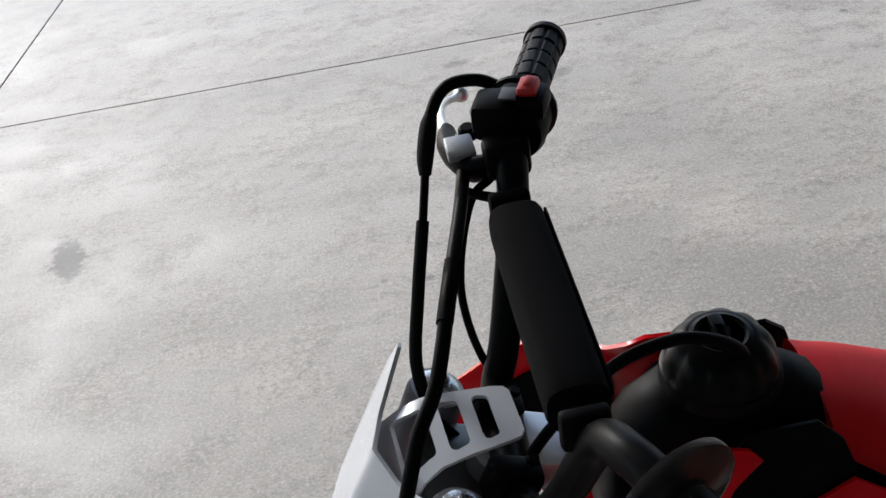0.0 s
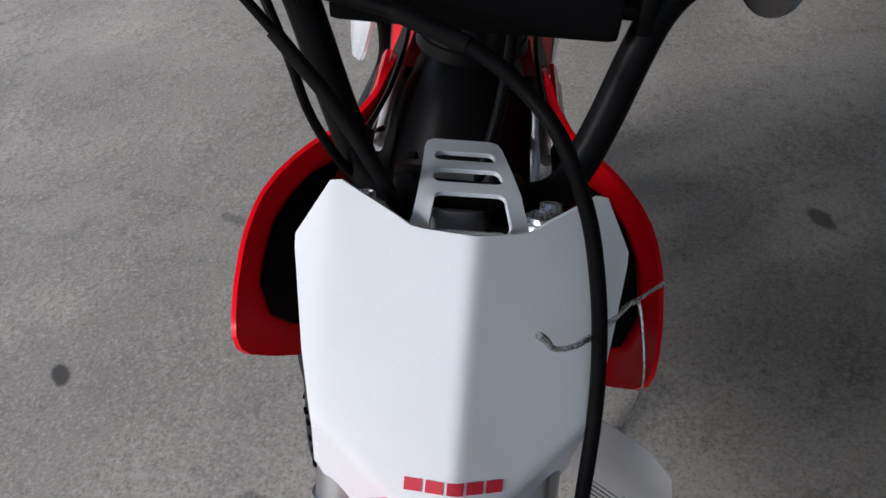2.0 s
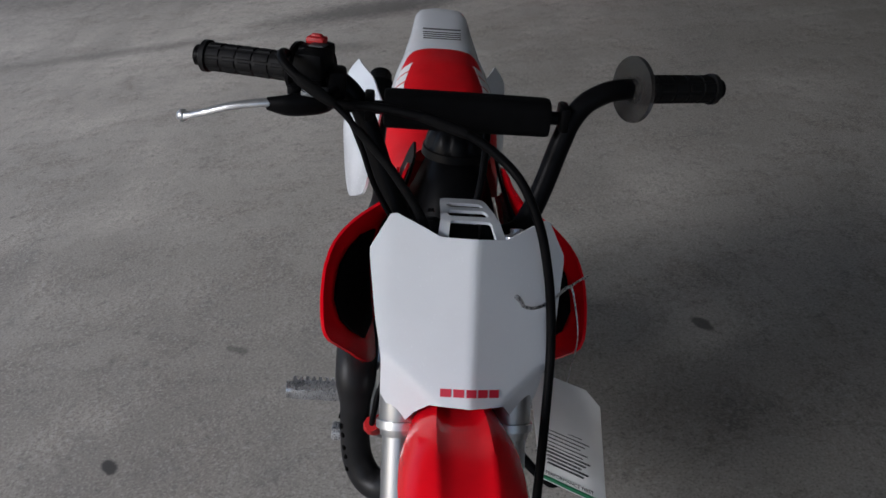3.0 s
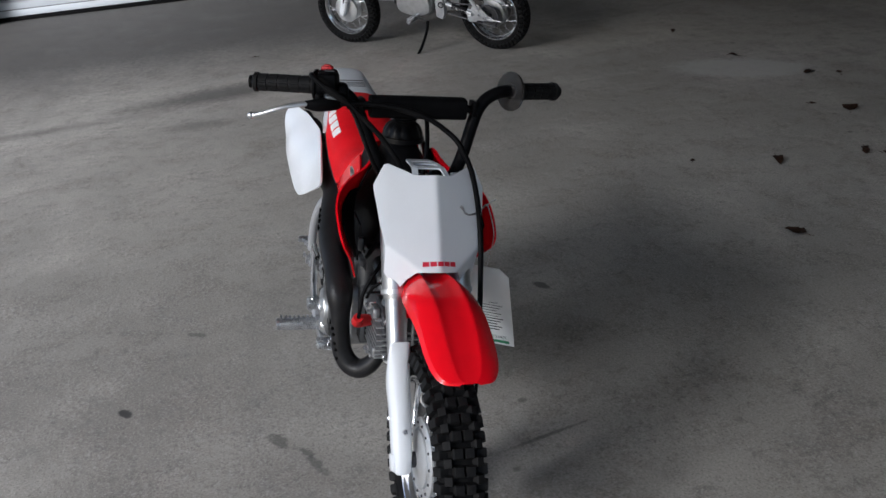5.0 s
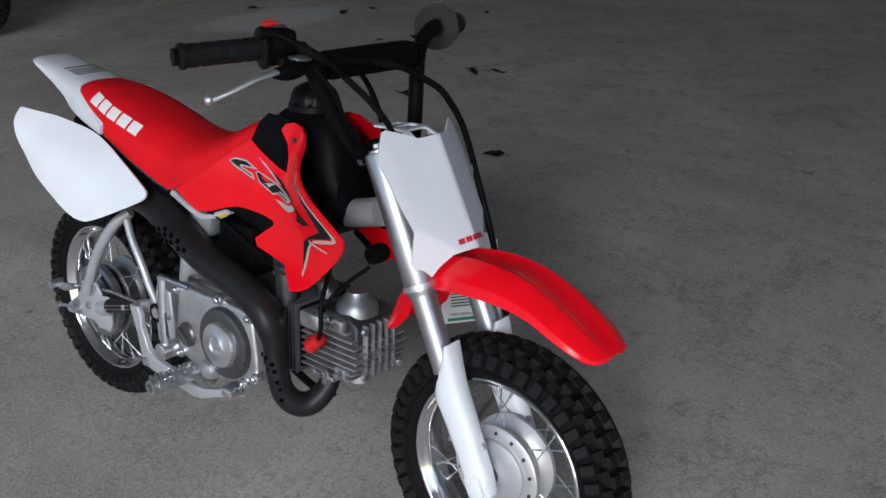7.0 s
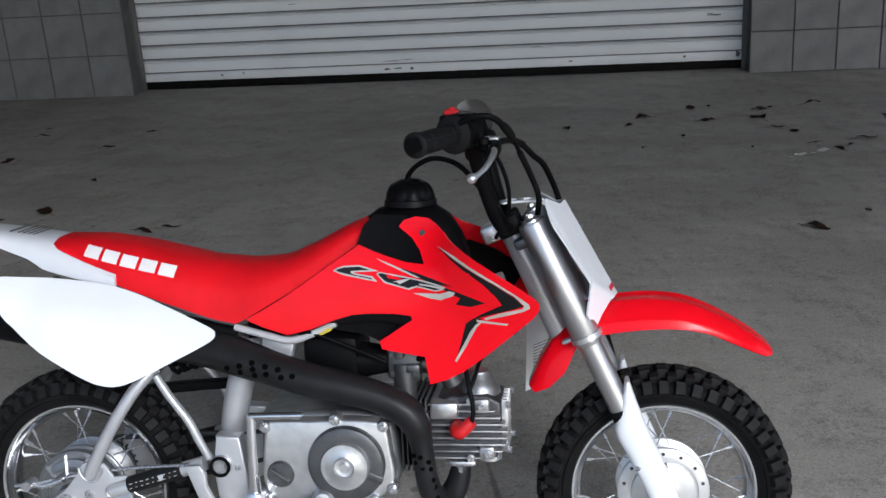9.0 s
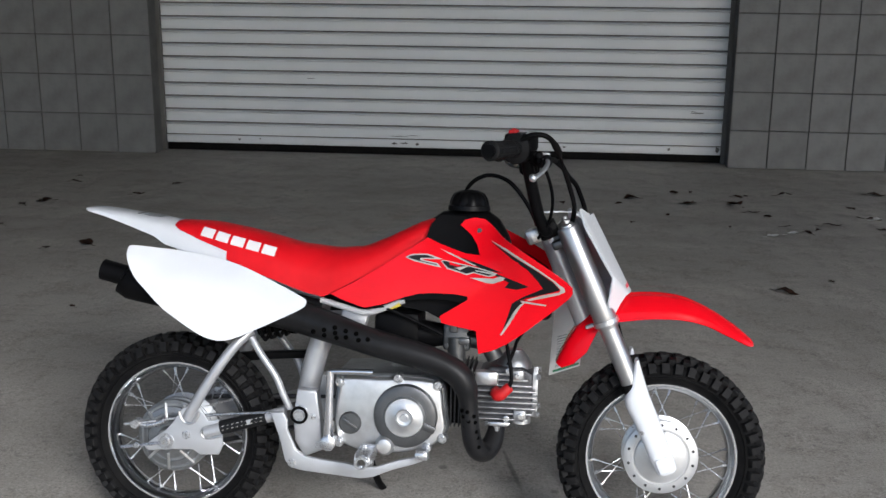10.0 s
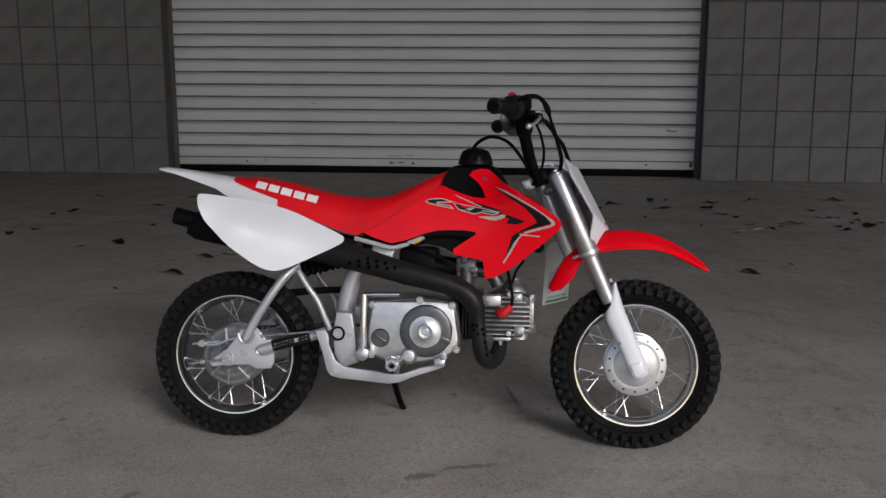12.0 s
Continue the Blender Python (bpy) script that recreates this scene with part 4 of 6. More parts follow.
edge = [(0.054, -0.010), (0.052, -0.003), (0.043, 0.003), (0.036, 0.010), (0.0325, 0.019), (0.0295, 0.034), (0.0265, 0.055), (0.0235, 0.080), (0.0215, 0.0875), (0.017, 0.0905)]
loops = [edge + [(-u, v) for u, v in edge[::-1]], rounded(0.0235, 0.0205, 0.009, 0.033, 0.005), rounded(0.0205, 0.0190, 0.042, 0.0555, 0.0045), rounded(0.0185, 0.0175, 0.0645, 0.0755, 0.004)]
bm = bmesh.new()
edges = []
for loop in loops:
    vs = [bm.verts.new((u, v, 0)) for u, v in loop]
    edges += [bm.edges.new((vs[q], vs[(q + 1) % len(vs)])) for q in range(len(vs))]
bmesh.ops.triangle_fill(bm, use_beauty=True, use_dissolve=False, edges=edges)
for v in bm.verts:
    t = v.co.y / 0.0905
    p = base.lerp(tip, t)
    sag = 0.004 * math.sin(math.pi * max(0, t)) - 0.35 * max(0, abs(v.co.x) - 0.03) - (0.05 * max(0, 0.3 - t)) * (abs(v.co.x) / 0.03)
    v.co = Vector((p.x - 0.25 * max(0, abs(v.co.x) - 0.03), v.co.x, p.z + sag))
bmesh.ops.recalc_face_normals(bm, faces=bm.faces)
bmesh.ops.solidify(bm, geom=bm.faces[:], thickness=0.003)
part("plate_bracket", bm, WHITE, plate, "slotted plate bracket", turn=PSTEER)

# -- front fender
def sheet(rows, thick):
    bm = bmesh.new()
    g = [[bm.verts.new(p) for p in r] for r in rows]
    for a, b in zip(g, g[1:]):
        for i in range(len(a) - 1):
            bm.faces.new((a[i], a[i + 1], b[i + 1], b[i]))
    bmesh.ops.recalc_face_normals(bm, faces=bm.faces)
    if sum(f.normal.z for f in bm.faces) < 0:
        bmesh.ops.reverse_faces(bm, faces=bm.faces)
    bmesh.ops.solidify(bm, geom=bm.faces[:], thickness=thick)
    return bm


STATIONS = [(0.795, 0.474, 0.043, 0.030), (0.830, 0.481, 0.050, 0.034), (0.865, 0.486, 0.056, 0.033), (0.905, 0.487, 0.059, 0.031), (0.945, 0.482, 0.059, 0.028), (0.981, 0.469, 0.058, 0.023),
            (1.012, 0.453, 0.057, 0.021), (1.040, 0.436, 0.053, 0.017), (1.058, 0.423, 0.045, 0.013), (1.068, 0.415, 0.034, 0.008), (1.073, 0.410, 0.016, 0.003)]
HALF = [(0.0, 0.0), (0.16, -0.01), (0.29, -0.04), (0.37, -0.11), (0.43, -0.15), (0.49, -0.11), (0.57, -0.01), (0.68, 0.12), (0.80, 0.32), (0.90, 0.55), (0.925, 0.62), (0.932, 0.65), (0.962, 0.84), (0.988, 1.0), (1.0, 1.06)]
SECTION = [(-u, d) for u, d in HALF[:0:-1]] + HALF
US = [u for u, d in SECTION]
rows = []
for v in glide([(a, b, c) for a, b, c, _ in STATIONS], 4):
    drop = float(np.interp(v.x, [s[0] for s in STATIONS], [s[3] for s in STATIONS]))
    rows.append([(v.x, u * v.z, v.y - drop * d) for u, d in SECTION])
fender = part("front_fender", sheet(rows, 0.003), RED, bike, "glossy red plastic front fender", turn=STEER)
rows = []
for x, z, hw, fl in ((0.800, 0.462, 0.044, 0.012), (0.775, 0.452, 0.046, 0.022), (0.752, 0.430, 0.046, 0.034), (0.735, 0.402, 0.045, 0.038), (0.722, 0.374, 0.041, 0.026), (0.716, 0.359, 0.036, 0.010)):
    rows.append([(x + fl * max(0, (abs(u) - 0.45) / 0.55) ** 1.6 * 0.9, u * hw, z - fl * 0.42 * max(0, (abs(u) - 0.45) / 0.55) ** 1.6) for u in US])
part("fender_flap", sheet(rows, 0.003), RED, fender, "red rear flap of the fender", turn=STEER)

# -- tank covers, tank, seat, rear fender, side panels
COVER = membrane([(0.31, 0.477, 0.078), (0.37, 0.457, 0.084), (0.44, 0.56, 0.072), (0.49, 0.61, 0.058), (0.583, 0.620, 0.060), (0.60, 0.606, 0.068), (0.625, 0.590, 0.104), (0.651, 0.573, 0.127), (0.68, 0.556, 0.137),
                  (0.705, 0.541, 0.139), (0.728, 0.522, 0.137), (0.741, 0.509, 0.134), (0.711, 0.471, 0.116), (0.66, 0.427, 0.100), (0.577, 0.381, 0.082), (0.55, 0.487, 0.090), (0.57, 0.56, 0.080), (0.50, 0.53, 0.082),
                  (0.64, 0.50, 0.110), (0.40, 0.50, 0.082), (0.51, 0.44, 0.084)])
OUT_TOP = [(0.305, 0.479), (0.332, 0.468), (0.369, 0.457), (0.406, 0.466), (0.443, 0.480), (0.468, 0.487), (0.492, 0.489), (0.530, 0.489), (0.555, 0.486), (0.556, 0.480), (0.530, 0.463), (0.506, 0.447),
           (0.509, 0.435), (0.540, 0.429), (0.572, 0.424), (0.577, 0.381), (0.602, 0.389), (0.628, 0.403), (0.660, 0.427), (0.687, 0.450), (0.715, 0.474), (0.735, 0.493), (0.741, 0.503), (0.740, 0.512),
           (0.732, 0.520), (0.716, 0.532), (0.690, 0.549), (0.661, 0.567), (0.635, 0.582), (0.612, 0.596), (0.594, 0.613), (0.581, 0.623), (0.562, 0.625), (0.545, 0.620), (0.537, 0.611), (0.557, 0.595),
           (0.569, 0.578), (0.5755, 0.5595), (0.549, 0.5615), (0.525, 0.5685), (0.501, 0.577), (0.479, 0.587), (0.470, 0.581), (0.441, 0.562), (0.411, 0.542), (0.379, 0.521), (0.342, 0.499)]


def cover(side):
    c = part("tank_cover", skin(bmesh.new(), OUT_TOP, COVER, 0.0035, 0.013, side), RED, bike, "glossy red tank cover and radiator shroud")
    inset = [(0.474, 0.583), (0.484, 0.612), (0.500, 0.628), (0.545, 0.626), (0.556, 0.612), (0.574, 0.590), (0.582, 0.55), (0.545, 0.550), (0.51, 0.560)]
    part("cover_inset", skin(bmesh.new(), inset, COVER, 0.003, 0.013, side, -0.005), BLACK, c, "black tank side panel")
    notch = [(0.425, 0.474), (0.443, 0.490), (0.470, 0.497), (0.500, 0.500), (0.545, 0.498), (0.565, 0.488), (0.553, 0.477), (0.541, 0.473), (0.520, 0.477), (0.487, 0.478), (0.455, 0.474)]
    part("lower_inset", skin(bmesh.new(), notch, COVER, 0.003, 0.013, side, -0.004), BLACK, c, "black arch trim")
    liner = [(0.600, 0.445), (0.645, 0.445), (0.682, 0.475), (0.700, 0.498), (0.695, 0.520), (0.660, 0.543), (0.622, 0.562), (0.600, 0.560)]
    part("cover_liner", skin(bmesh.new(), liner, COVER, 0.003, 0.02, side, -0.006), BLACK, c, "black inner lining")
    bm = bmesh.new()
    bolt(bm, (0.572, side * (COVER(0.572, 0.602) + 0.0005), 0.602), (0, side, 0.1), 0.004, 0.002)
    part("cover_screw", bm, DARKSTEEL, c)
    deco = ((DECALBLACK, "black_stripe", 1, [(0.5947, 0.5844), (0.6215, 0.5707), (0.6508, 0.5551), (0.6806, 0.5388), (0.7064, 0.5220), (0.7192, 0.5085), (0.7061, 0.5034), (0.6873, 0.4979), (0.6607, 0.4897), (0.6491, 0.4844), (0.6375, 0.4803), (0.6569, 0.4927), (0.6894, 0.5092), (0.6803, 0.5224), (0.6619, 0.5411), (0.6314, 0.5601)]),
            (DECALSILVER, "silver_line", 2, [(0.5938, 0.5861), (0.6215, 0.5758), (0.6508, 0.5604), (0.6807, 0.5434), (0.7101, 0.5241), (0.7266, 0.5119), (0.7280, 0.5056), (0.7172, 0.4997), (0.6928, 0.4925), (0.6644, 0.4850), (0.6625, 0.4877), (0.6873, 0.4967), (0.7173, 0.5045), (0.7203, 0.5093), (0.7064, 0.5236), (0.6807, 0.5400), (0.6508, 0.5562), (0.6215, 0.5718)]),
            (DECALBLACK, "black_stripe", 1, [(0.6606, 0.4881), (0.6414, 0.4816), (0.6356, 0.4786), (0.6293, 0.4566), (0.6189, 0.4230), (0.6310, 0.4455), (0.6410, 0.4650), (0.6489, 0.4756)]),
            (DECALSILVER, "silver_line", 2, [(0.6633, 0.4858), (0.6516, 0.4741), (0.6436, 0.4603), (0.6336, 0.4420), (0.6188, 0.4186), (0.6157, 0.4193), (0.6310, 0.4471), (0.6403, 0.4649), (0.6497, 0.4772)]),
            (DECALSILVER, "silver_line", 3, [(0.6510, 0.4848), (0.6964, 0.4801), (0.6945, 0.4777), (0.6529, 0.4813)]),
            (DECALBLACK, "black_stripe", 1, [(0.5363, 0.5534), (0.5620, 0.5457), (0.5838, 0.5387), (0.6075, 0.5299), (0.6423, 0.5189), (0.6650, 0.5110), (0.6438, 0.5040), (0.6219, 0.5060), (0.6295, 0.5158), (0.6059, 0.5260), (0.5759, 0.5380), (0.5561, 0.5448)]),
            (DECALSILVER, "silver_outline", 2, [(0.4404, 0.5507), (0.4480, 0.5554), (0.4567, 0.5576), (0.4804, 0.5586), (0.5083, 0.5500), (0.4847, 0.5490), (0.4714, 0.5488), (0.4737, 0.5471), (0.4991, 0.5427), (0.5062, 0.5351), (0.4909, 0.5377), (0.4553, 0.5448)]),
            (DECALBLACK, "black_mark", 3, [(0.4445, 0.5509), (0.4496, 0.5537), (0.4576, 0.5555), (0.4798, 0.5564), (0.4949, 0.5516), (0.4827, 0.5514), (0.4676, 0.5504), (0.4670, 0.5479), (0.4723, 0.5452), (0.4970, 0.5408), (0.4997, 0.5384), (0.4908, 0.5402), (0.4559, 0.5474)]),
            (DECALSILVER, "silver_outline", 2, [(0.5052, 0.5463), (0.5098, 0.5486), (0.5273, 0.5458), (0.5552, 0.5410), (0.5850, 0.5359), (0.6080, 0.5303), (0.6038, 0.5263), (0.5937, 0.5231), (0.5651, 0.5282), (0.5532, 0.5239), (0.5170, 0.5334)]),
            (DECALBLACK, "black_mark", 3, [(0.5074, 0.5456), (0.5114, 0.5472), (0.5274, 0.5440), (0.5367, 0.5422), (0.5646, 0.5379), (0.6000, 0.5304), (0.6001, 0.5275), (0.5928, 0.5252), (0.5643, 0.5303), (0.5523, 0.5264), (0.5187, 0.5353)]),
            (RED, "red_mark", 4, [(0.5199, 0.5462), (0.5442, 0.5393), (0.5370, 0.5379), (0.5221, 0.5408)]),
            (DECALSILVER, "silver_mark", 4, [(0.5290, 0.5350), (0.5443, 0.5386), (0.5560, 0.5399), (0.5481, 0.5359), (0.5402, 0.5319), (0.5357, 0.5346)]),
            (DECALSILVER, "silver_mark", 4, [(0.5678, 0.5334), (0.5852, 0.5323), (0.6055, 0.5294), (0.6001, 0.5275), (0.5838, 0.5297), (0.5690, 0.5313)]),
            (DECALSILVER, "silver_line", 3, [(0.5038, 0.5679), (0.5246, 0.5601), (0.5473, 0.5506), (0.5700, 0.5414), (0.5644, 0.5411), (0.5399, 0.5510), (0.5191, 0.5599)]),
            (DECALBLACK, "black_stripe", 1, [(0.5390, 0.5542), (0.5697, 0.5461), (0.5996, 0.5376), (0.6182, 0.5321), (0.5998, 0.5333), (0.5700, 0.5407), (0.5512, 0.5476)]),
            (DECALSILVER, "silver_mark", 3, [(0.5593, 0.5196), (0.5820, 0.5202), (0.6004, 0.5207), (0.6133, 0.5256), (0.6221, 0.5240), (0.6187, 0.5187), (0.6007, 0.5116), (0.5860, 0.5128)]))
    for mat, name, layer, pts in deco:
        part(name, skin(bmesh.new(), pts, COVER, 0.0003, 0.02, side, 0.0003 + 0.0004 * layer), mat, c)


both(cover)


def ring_section(x, hw, zt, zb, crown=0.012, n=9, top=0.72):
    """A closed section: flat-ish crown, rounded shoulders, sides drawn in to the bottom edge."""
    pts = []
    for k in range(n):
        t = k / (n - 1)
        a = math.pi * t
        c, s = math.cos(a), math.sin(a)
        pts.append((x, hw * (abs(c) ** 0.6) * (1 if c > 0 else -1) * (1 - (1 - top) * s ** 1.5), zb + (zt - zb) * s ** 0.55))
    pts += [(x, -hw * 0.7, zb - 0.002), (x, 0, zb - 0.002), (x, hw * 0.7, zb - 0.002)]
    return pts


SEAT_T = ([-0.012, 0.0, 0.065, 0.131, 0.183, 0.236, 0.301, 0.353, 0.404, 0.455, 0.484], [0.595, 0.600, 0.599, 0.588, 0.576, 0.563, 0.557, 0.561, 0.583, 0.609, 0.620])
SEAT_B = ([-0.012, 0.015, 0.034, 0.059, 0.104, 0.154, 0.205, 0.255, 0.286, 0.305, 0.379, 0.441, 0.477, 0.487], [0.588, 0.575, 0.562, 0.549, 0.534, 0.514, 0.496, 0.478, 0.471, 0.480, 0.521, 0.562, 0.587, 0.600])
SEAT_W = ([-0.012, 0.02, 0.06, 0.12, 0.2, 0.28, 0.34, 0.40, 0.45, 0.487], [0.046, 0.060, 0.070, 0.080, 0.083, 0.079, 0.073, 0.064, 0.056, 0.046])
secs = []
for k in range(37):
    x = -0.012 + 0.499 * k / 36
    secs.append(ring_section(x, np.interp(x, *SEAT_W), np.interp(x, *SEAT_T), np.interp(x, *SEAT_B), n=15))
seat = part("seat", loft(bmesh.new(), secs), VINYL, bike, "red vinyl seat with white printed sides")


def seat_depth(x, z):
    zt, zb = np.interp(x, *SEAT_T), np.interp(x, *SEAT_B)
    t = min(0.98, max(0.02, (z - zb) / (zt - zb)))
    s = t ** (1 / 0.55)
    c = math.sqrt(max(0.0, 1 - s * s))
    return float(np.interp(x, *SEAT_W)) * c ** 0.6 * (1 - 0.28 * s ** 1.5)


for side in (-1, 1):
    edge_line = [(x, side * float(np.interp(x, *SEAT_W)) * 0.985, float(np.interp(x, *SEAT_B)) + 0.0015) for x in (0.012, 0.034, 0.059, 0.104, 0.154, 0.205, 0.255, 0.286)]
    lever("piping", edge_line, 0.0022, GREYPL, seat, "thin grey piping along the lower seam", seg=6, smooth=3)
for side in (-1, 1):
    for i in range(5):
        x0 = 0.0565 + i * 0.0294
        z0 = 0.5765 - (x0 - 0.0565) * 0.236
        outl = [(x0, z0), (x0 + 0.024, z0 - 0.0055), (x0 + 0.026, z0 + 0.0095), (x0 + 0.002, z0 + 0.015)]
        part("seat_mark", skin(bmesh.new(), outl, seat_depth, 0.0005, 0.006, side, 0.0012), DECALWHITE, seat, "white printed mark")

FT = ([-0.183, -0.165, -0.094, -0.027, 0.0, 0.04, 0.11], [0.6185, 0.621, 0.613, 0.603, 0.599, 0.585, 0.56])
FB = ([-0.183, -0.14, -0.081, -0.036, -0.01, 0.05, 0.11], [0.6145, 0.606, 0.587, 0.572, 0.556, 0.543, 0.532])
FW = ([-0.183, -0.175, -0.15, -0.08, -0.02, 0.03, 0.11], [0.020, 0.036, 0.044, 0.052, 0.062, 0.074, 0.085])
secs = []
for k in range(25):
    x = -0.183 + 0.293 * k / 24
    secs.append(ring_section(x, np.interp(x, *FW), np.interp(x, *FT), np.interp(x, *FB), n=13, top=0.85))
rear_fender = part("rear_fender", loft(bmesh.new(), secs), WHITE, bike, "white plastic rear fender with a printed notice")
for i, (x, h) in enumerate(((-0.075, 0.004), (-0.062, 0.002), (-0.054, 0.002), (-0.046, 0.002), (-0.038, 0.002))):
    bm = bmesh.new()
    block(bm, (x, 0.0, np.interp(x, *FT) + 0.0006), (h, 0.062, 0.0008), 0, Matrix.Rotation(radians(8), 4, "Y"))
    part("notice_bar", bm, SCUFF, rear_fender, "grey printed notice line")

PANEL = round_outline([(-0.053, 0.554), (-0.051, 0.540), (-0.036, 0.506), (-0.018, 0.485), (0.017, 0.450), (0.046, 0.428), (0.079, 0.406), (0.103, 0.396), (0.127, 0.395), (0.156, 0.405), (0.208, 0.429),
                       (0.258, 0.454), (0.267, 0.466), (0.258, 0.4755), (0.203, 0.501), (0.152, 0.523), (0.102, 0.538), (0.052, 0.548), (0.003, 0.555), (-0.046, 0.5605)], 3)


PANEL_W = membrane([(-0.06, 0.552, 0.138), (-0.049, 0.54, 0.149), (-0.03, 0.485, 0.151), (0.033, 0.437, 0.149), (0.12, 0.392, 0.136), (0.20, 0.427, 0.122), (0.262, 0.457, 0.111), (0.268, 0.472, 0.106), (0.206, 0.50, 0.100),
                    (0.105, 0.536, 0.092), (0.02, 0.552, 0.108), (0.03, 0.50, 0.146), (0.13, 0.455, 0.132), (0.11, 0.50, 0.118)])


def side_panel(side):
    """The left panel is drawn in by 42 mm to fit the camera's view."""
    inward = 0.0 if side < 0 else 0.042
    part("side_panel", skin(bmesh.new(), PANEL, lambda x, z: PANEL_W(x, z) - inward, 0.0035, 0.014, side), WHITE, bike, "white plastic rear side panel")


both(side_panel)

secs = []
for x, hw, zt, zb in ((0.30, 0.055, 0.49, 0.445), (0.36, 0.060, 0.53, 0.45), (0.43, 0.060, 0.575, 0.46), (0.48, 0.056, 0.618, 0.45), (0.50, 0.056, 0.632, 0.44), (0.54, 0.057, 0.638, 0.43), (0.582, 0.056, 0.636, 0.45),
                      (0.604, 0.053, 0.621, 0.46), (0.621, 0.048, 0.594, 0.48), (0.631, 0.040, 0.565, 0.50)):
    secs.append(ring_section(x, hw, zt, zb, n=17))
tank = part("fuel_tank", loft(bmesh.new(), secs), BLACK, bike, "black plastic fuel tank")
bm = bmesh.new()
capm = Matrix.Translation((0.547, 0, 0.637)) @ Matrix.Rotation(radians(-90), 4, "X")
CAP = ((-0.033, 0.021), (-0.031, 0.0245), (-0.027, 0.0280), (-0.022, 0.0310), (-0.016, 0.0335), (-0.008, 0.0350), (-0.007, 0.0385), (0.002, 0.0395))
radial(bm, lambda a, h: float(np.interp(h, [q[0] for q in CAP], [q[1] for q in CAP])) + (0.0022 * (0.5 + 0.5 * math.cos(10 * a)) ** 0.5 if -0.030 < h < -0.0075 else 0.0),
       [0.002, -0.0065, -0.0075, -0.012, -0.017, -0.022, -0.0255, -0.029, -0.0315, -0.033], 80, capm)
lathe(bm, [(0.021, -0.0325), (0.017, -0.0345), (0.0145, -0.033), (0.006, -0.033), (0.006, -0.036), (0, -0.036)], 24, capm)
block(bm, (0.547, 0, 0.669), (0.010, 0.036, 0.008), 0.003)
part("fuel_cap", bm, GLOSSBLACK, tank, "black knurled fuel cap")
lever("vent_hose", [(0.545, 0.012, 0.660), (0.540, 0.022, 0.672), (0.555, 0.026, 0.690), (0.583, 0.027, 0.700), (0.619, 0.026, 0.688), (0.652, 0.022, 0.650), (0.672, 0.014, 0.613), (0.676, 0.008, 0.595)], 0.004, BLACK, tank)

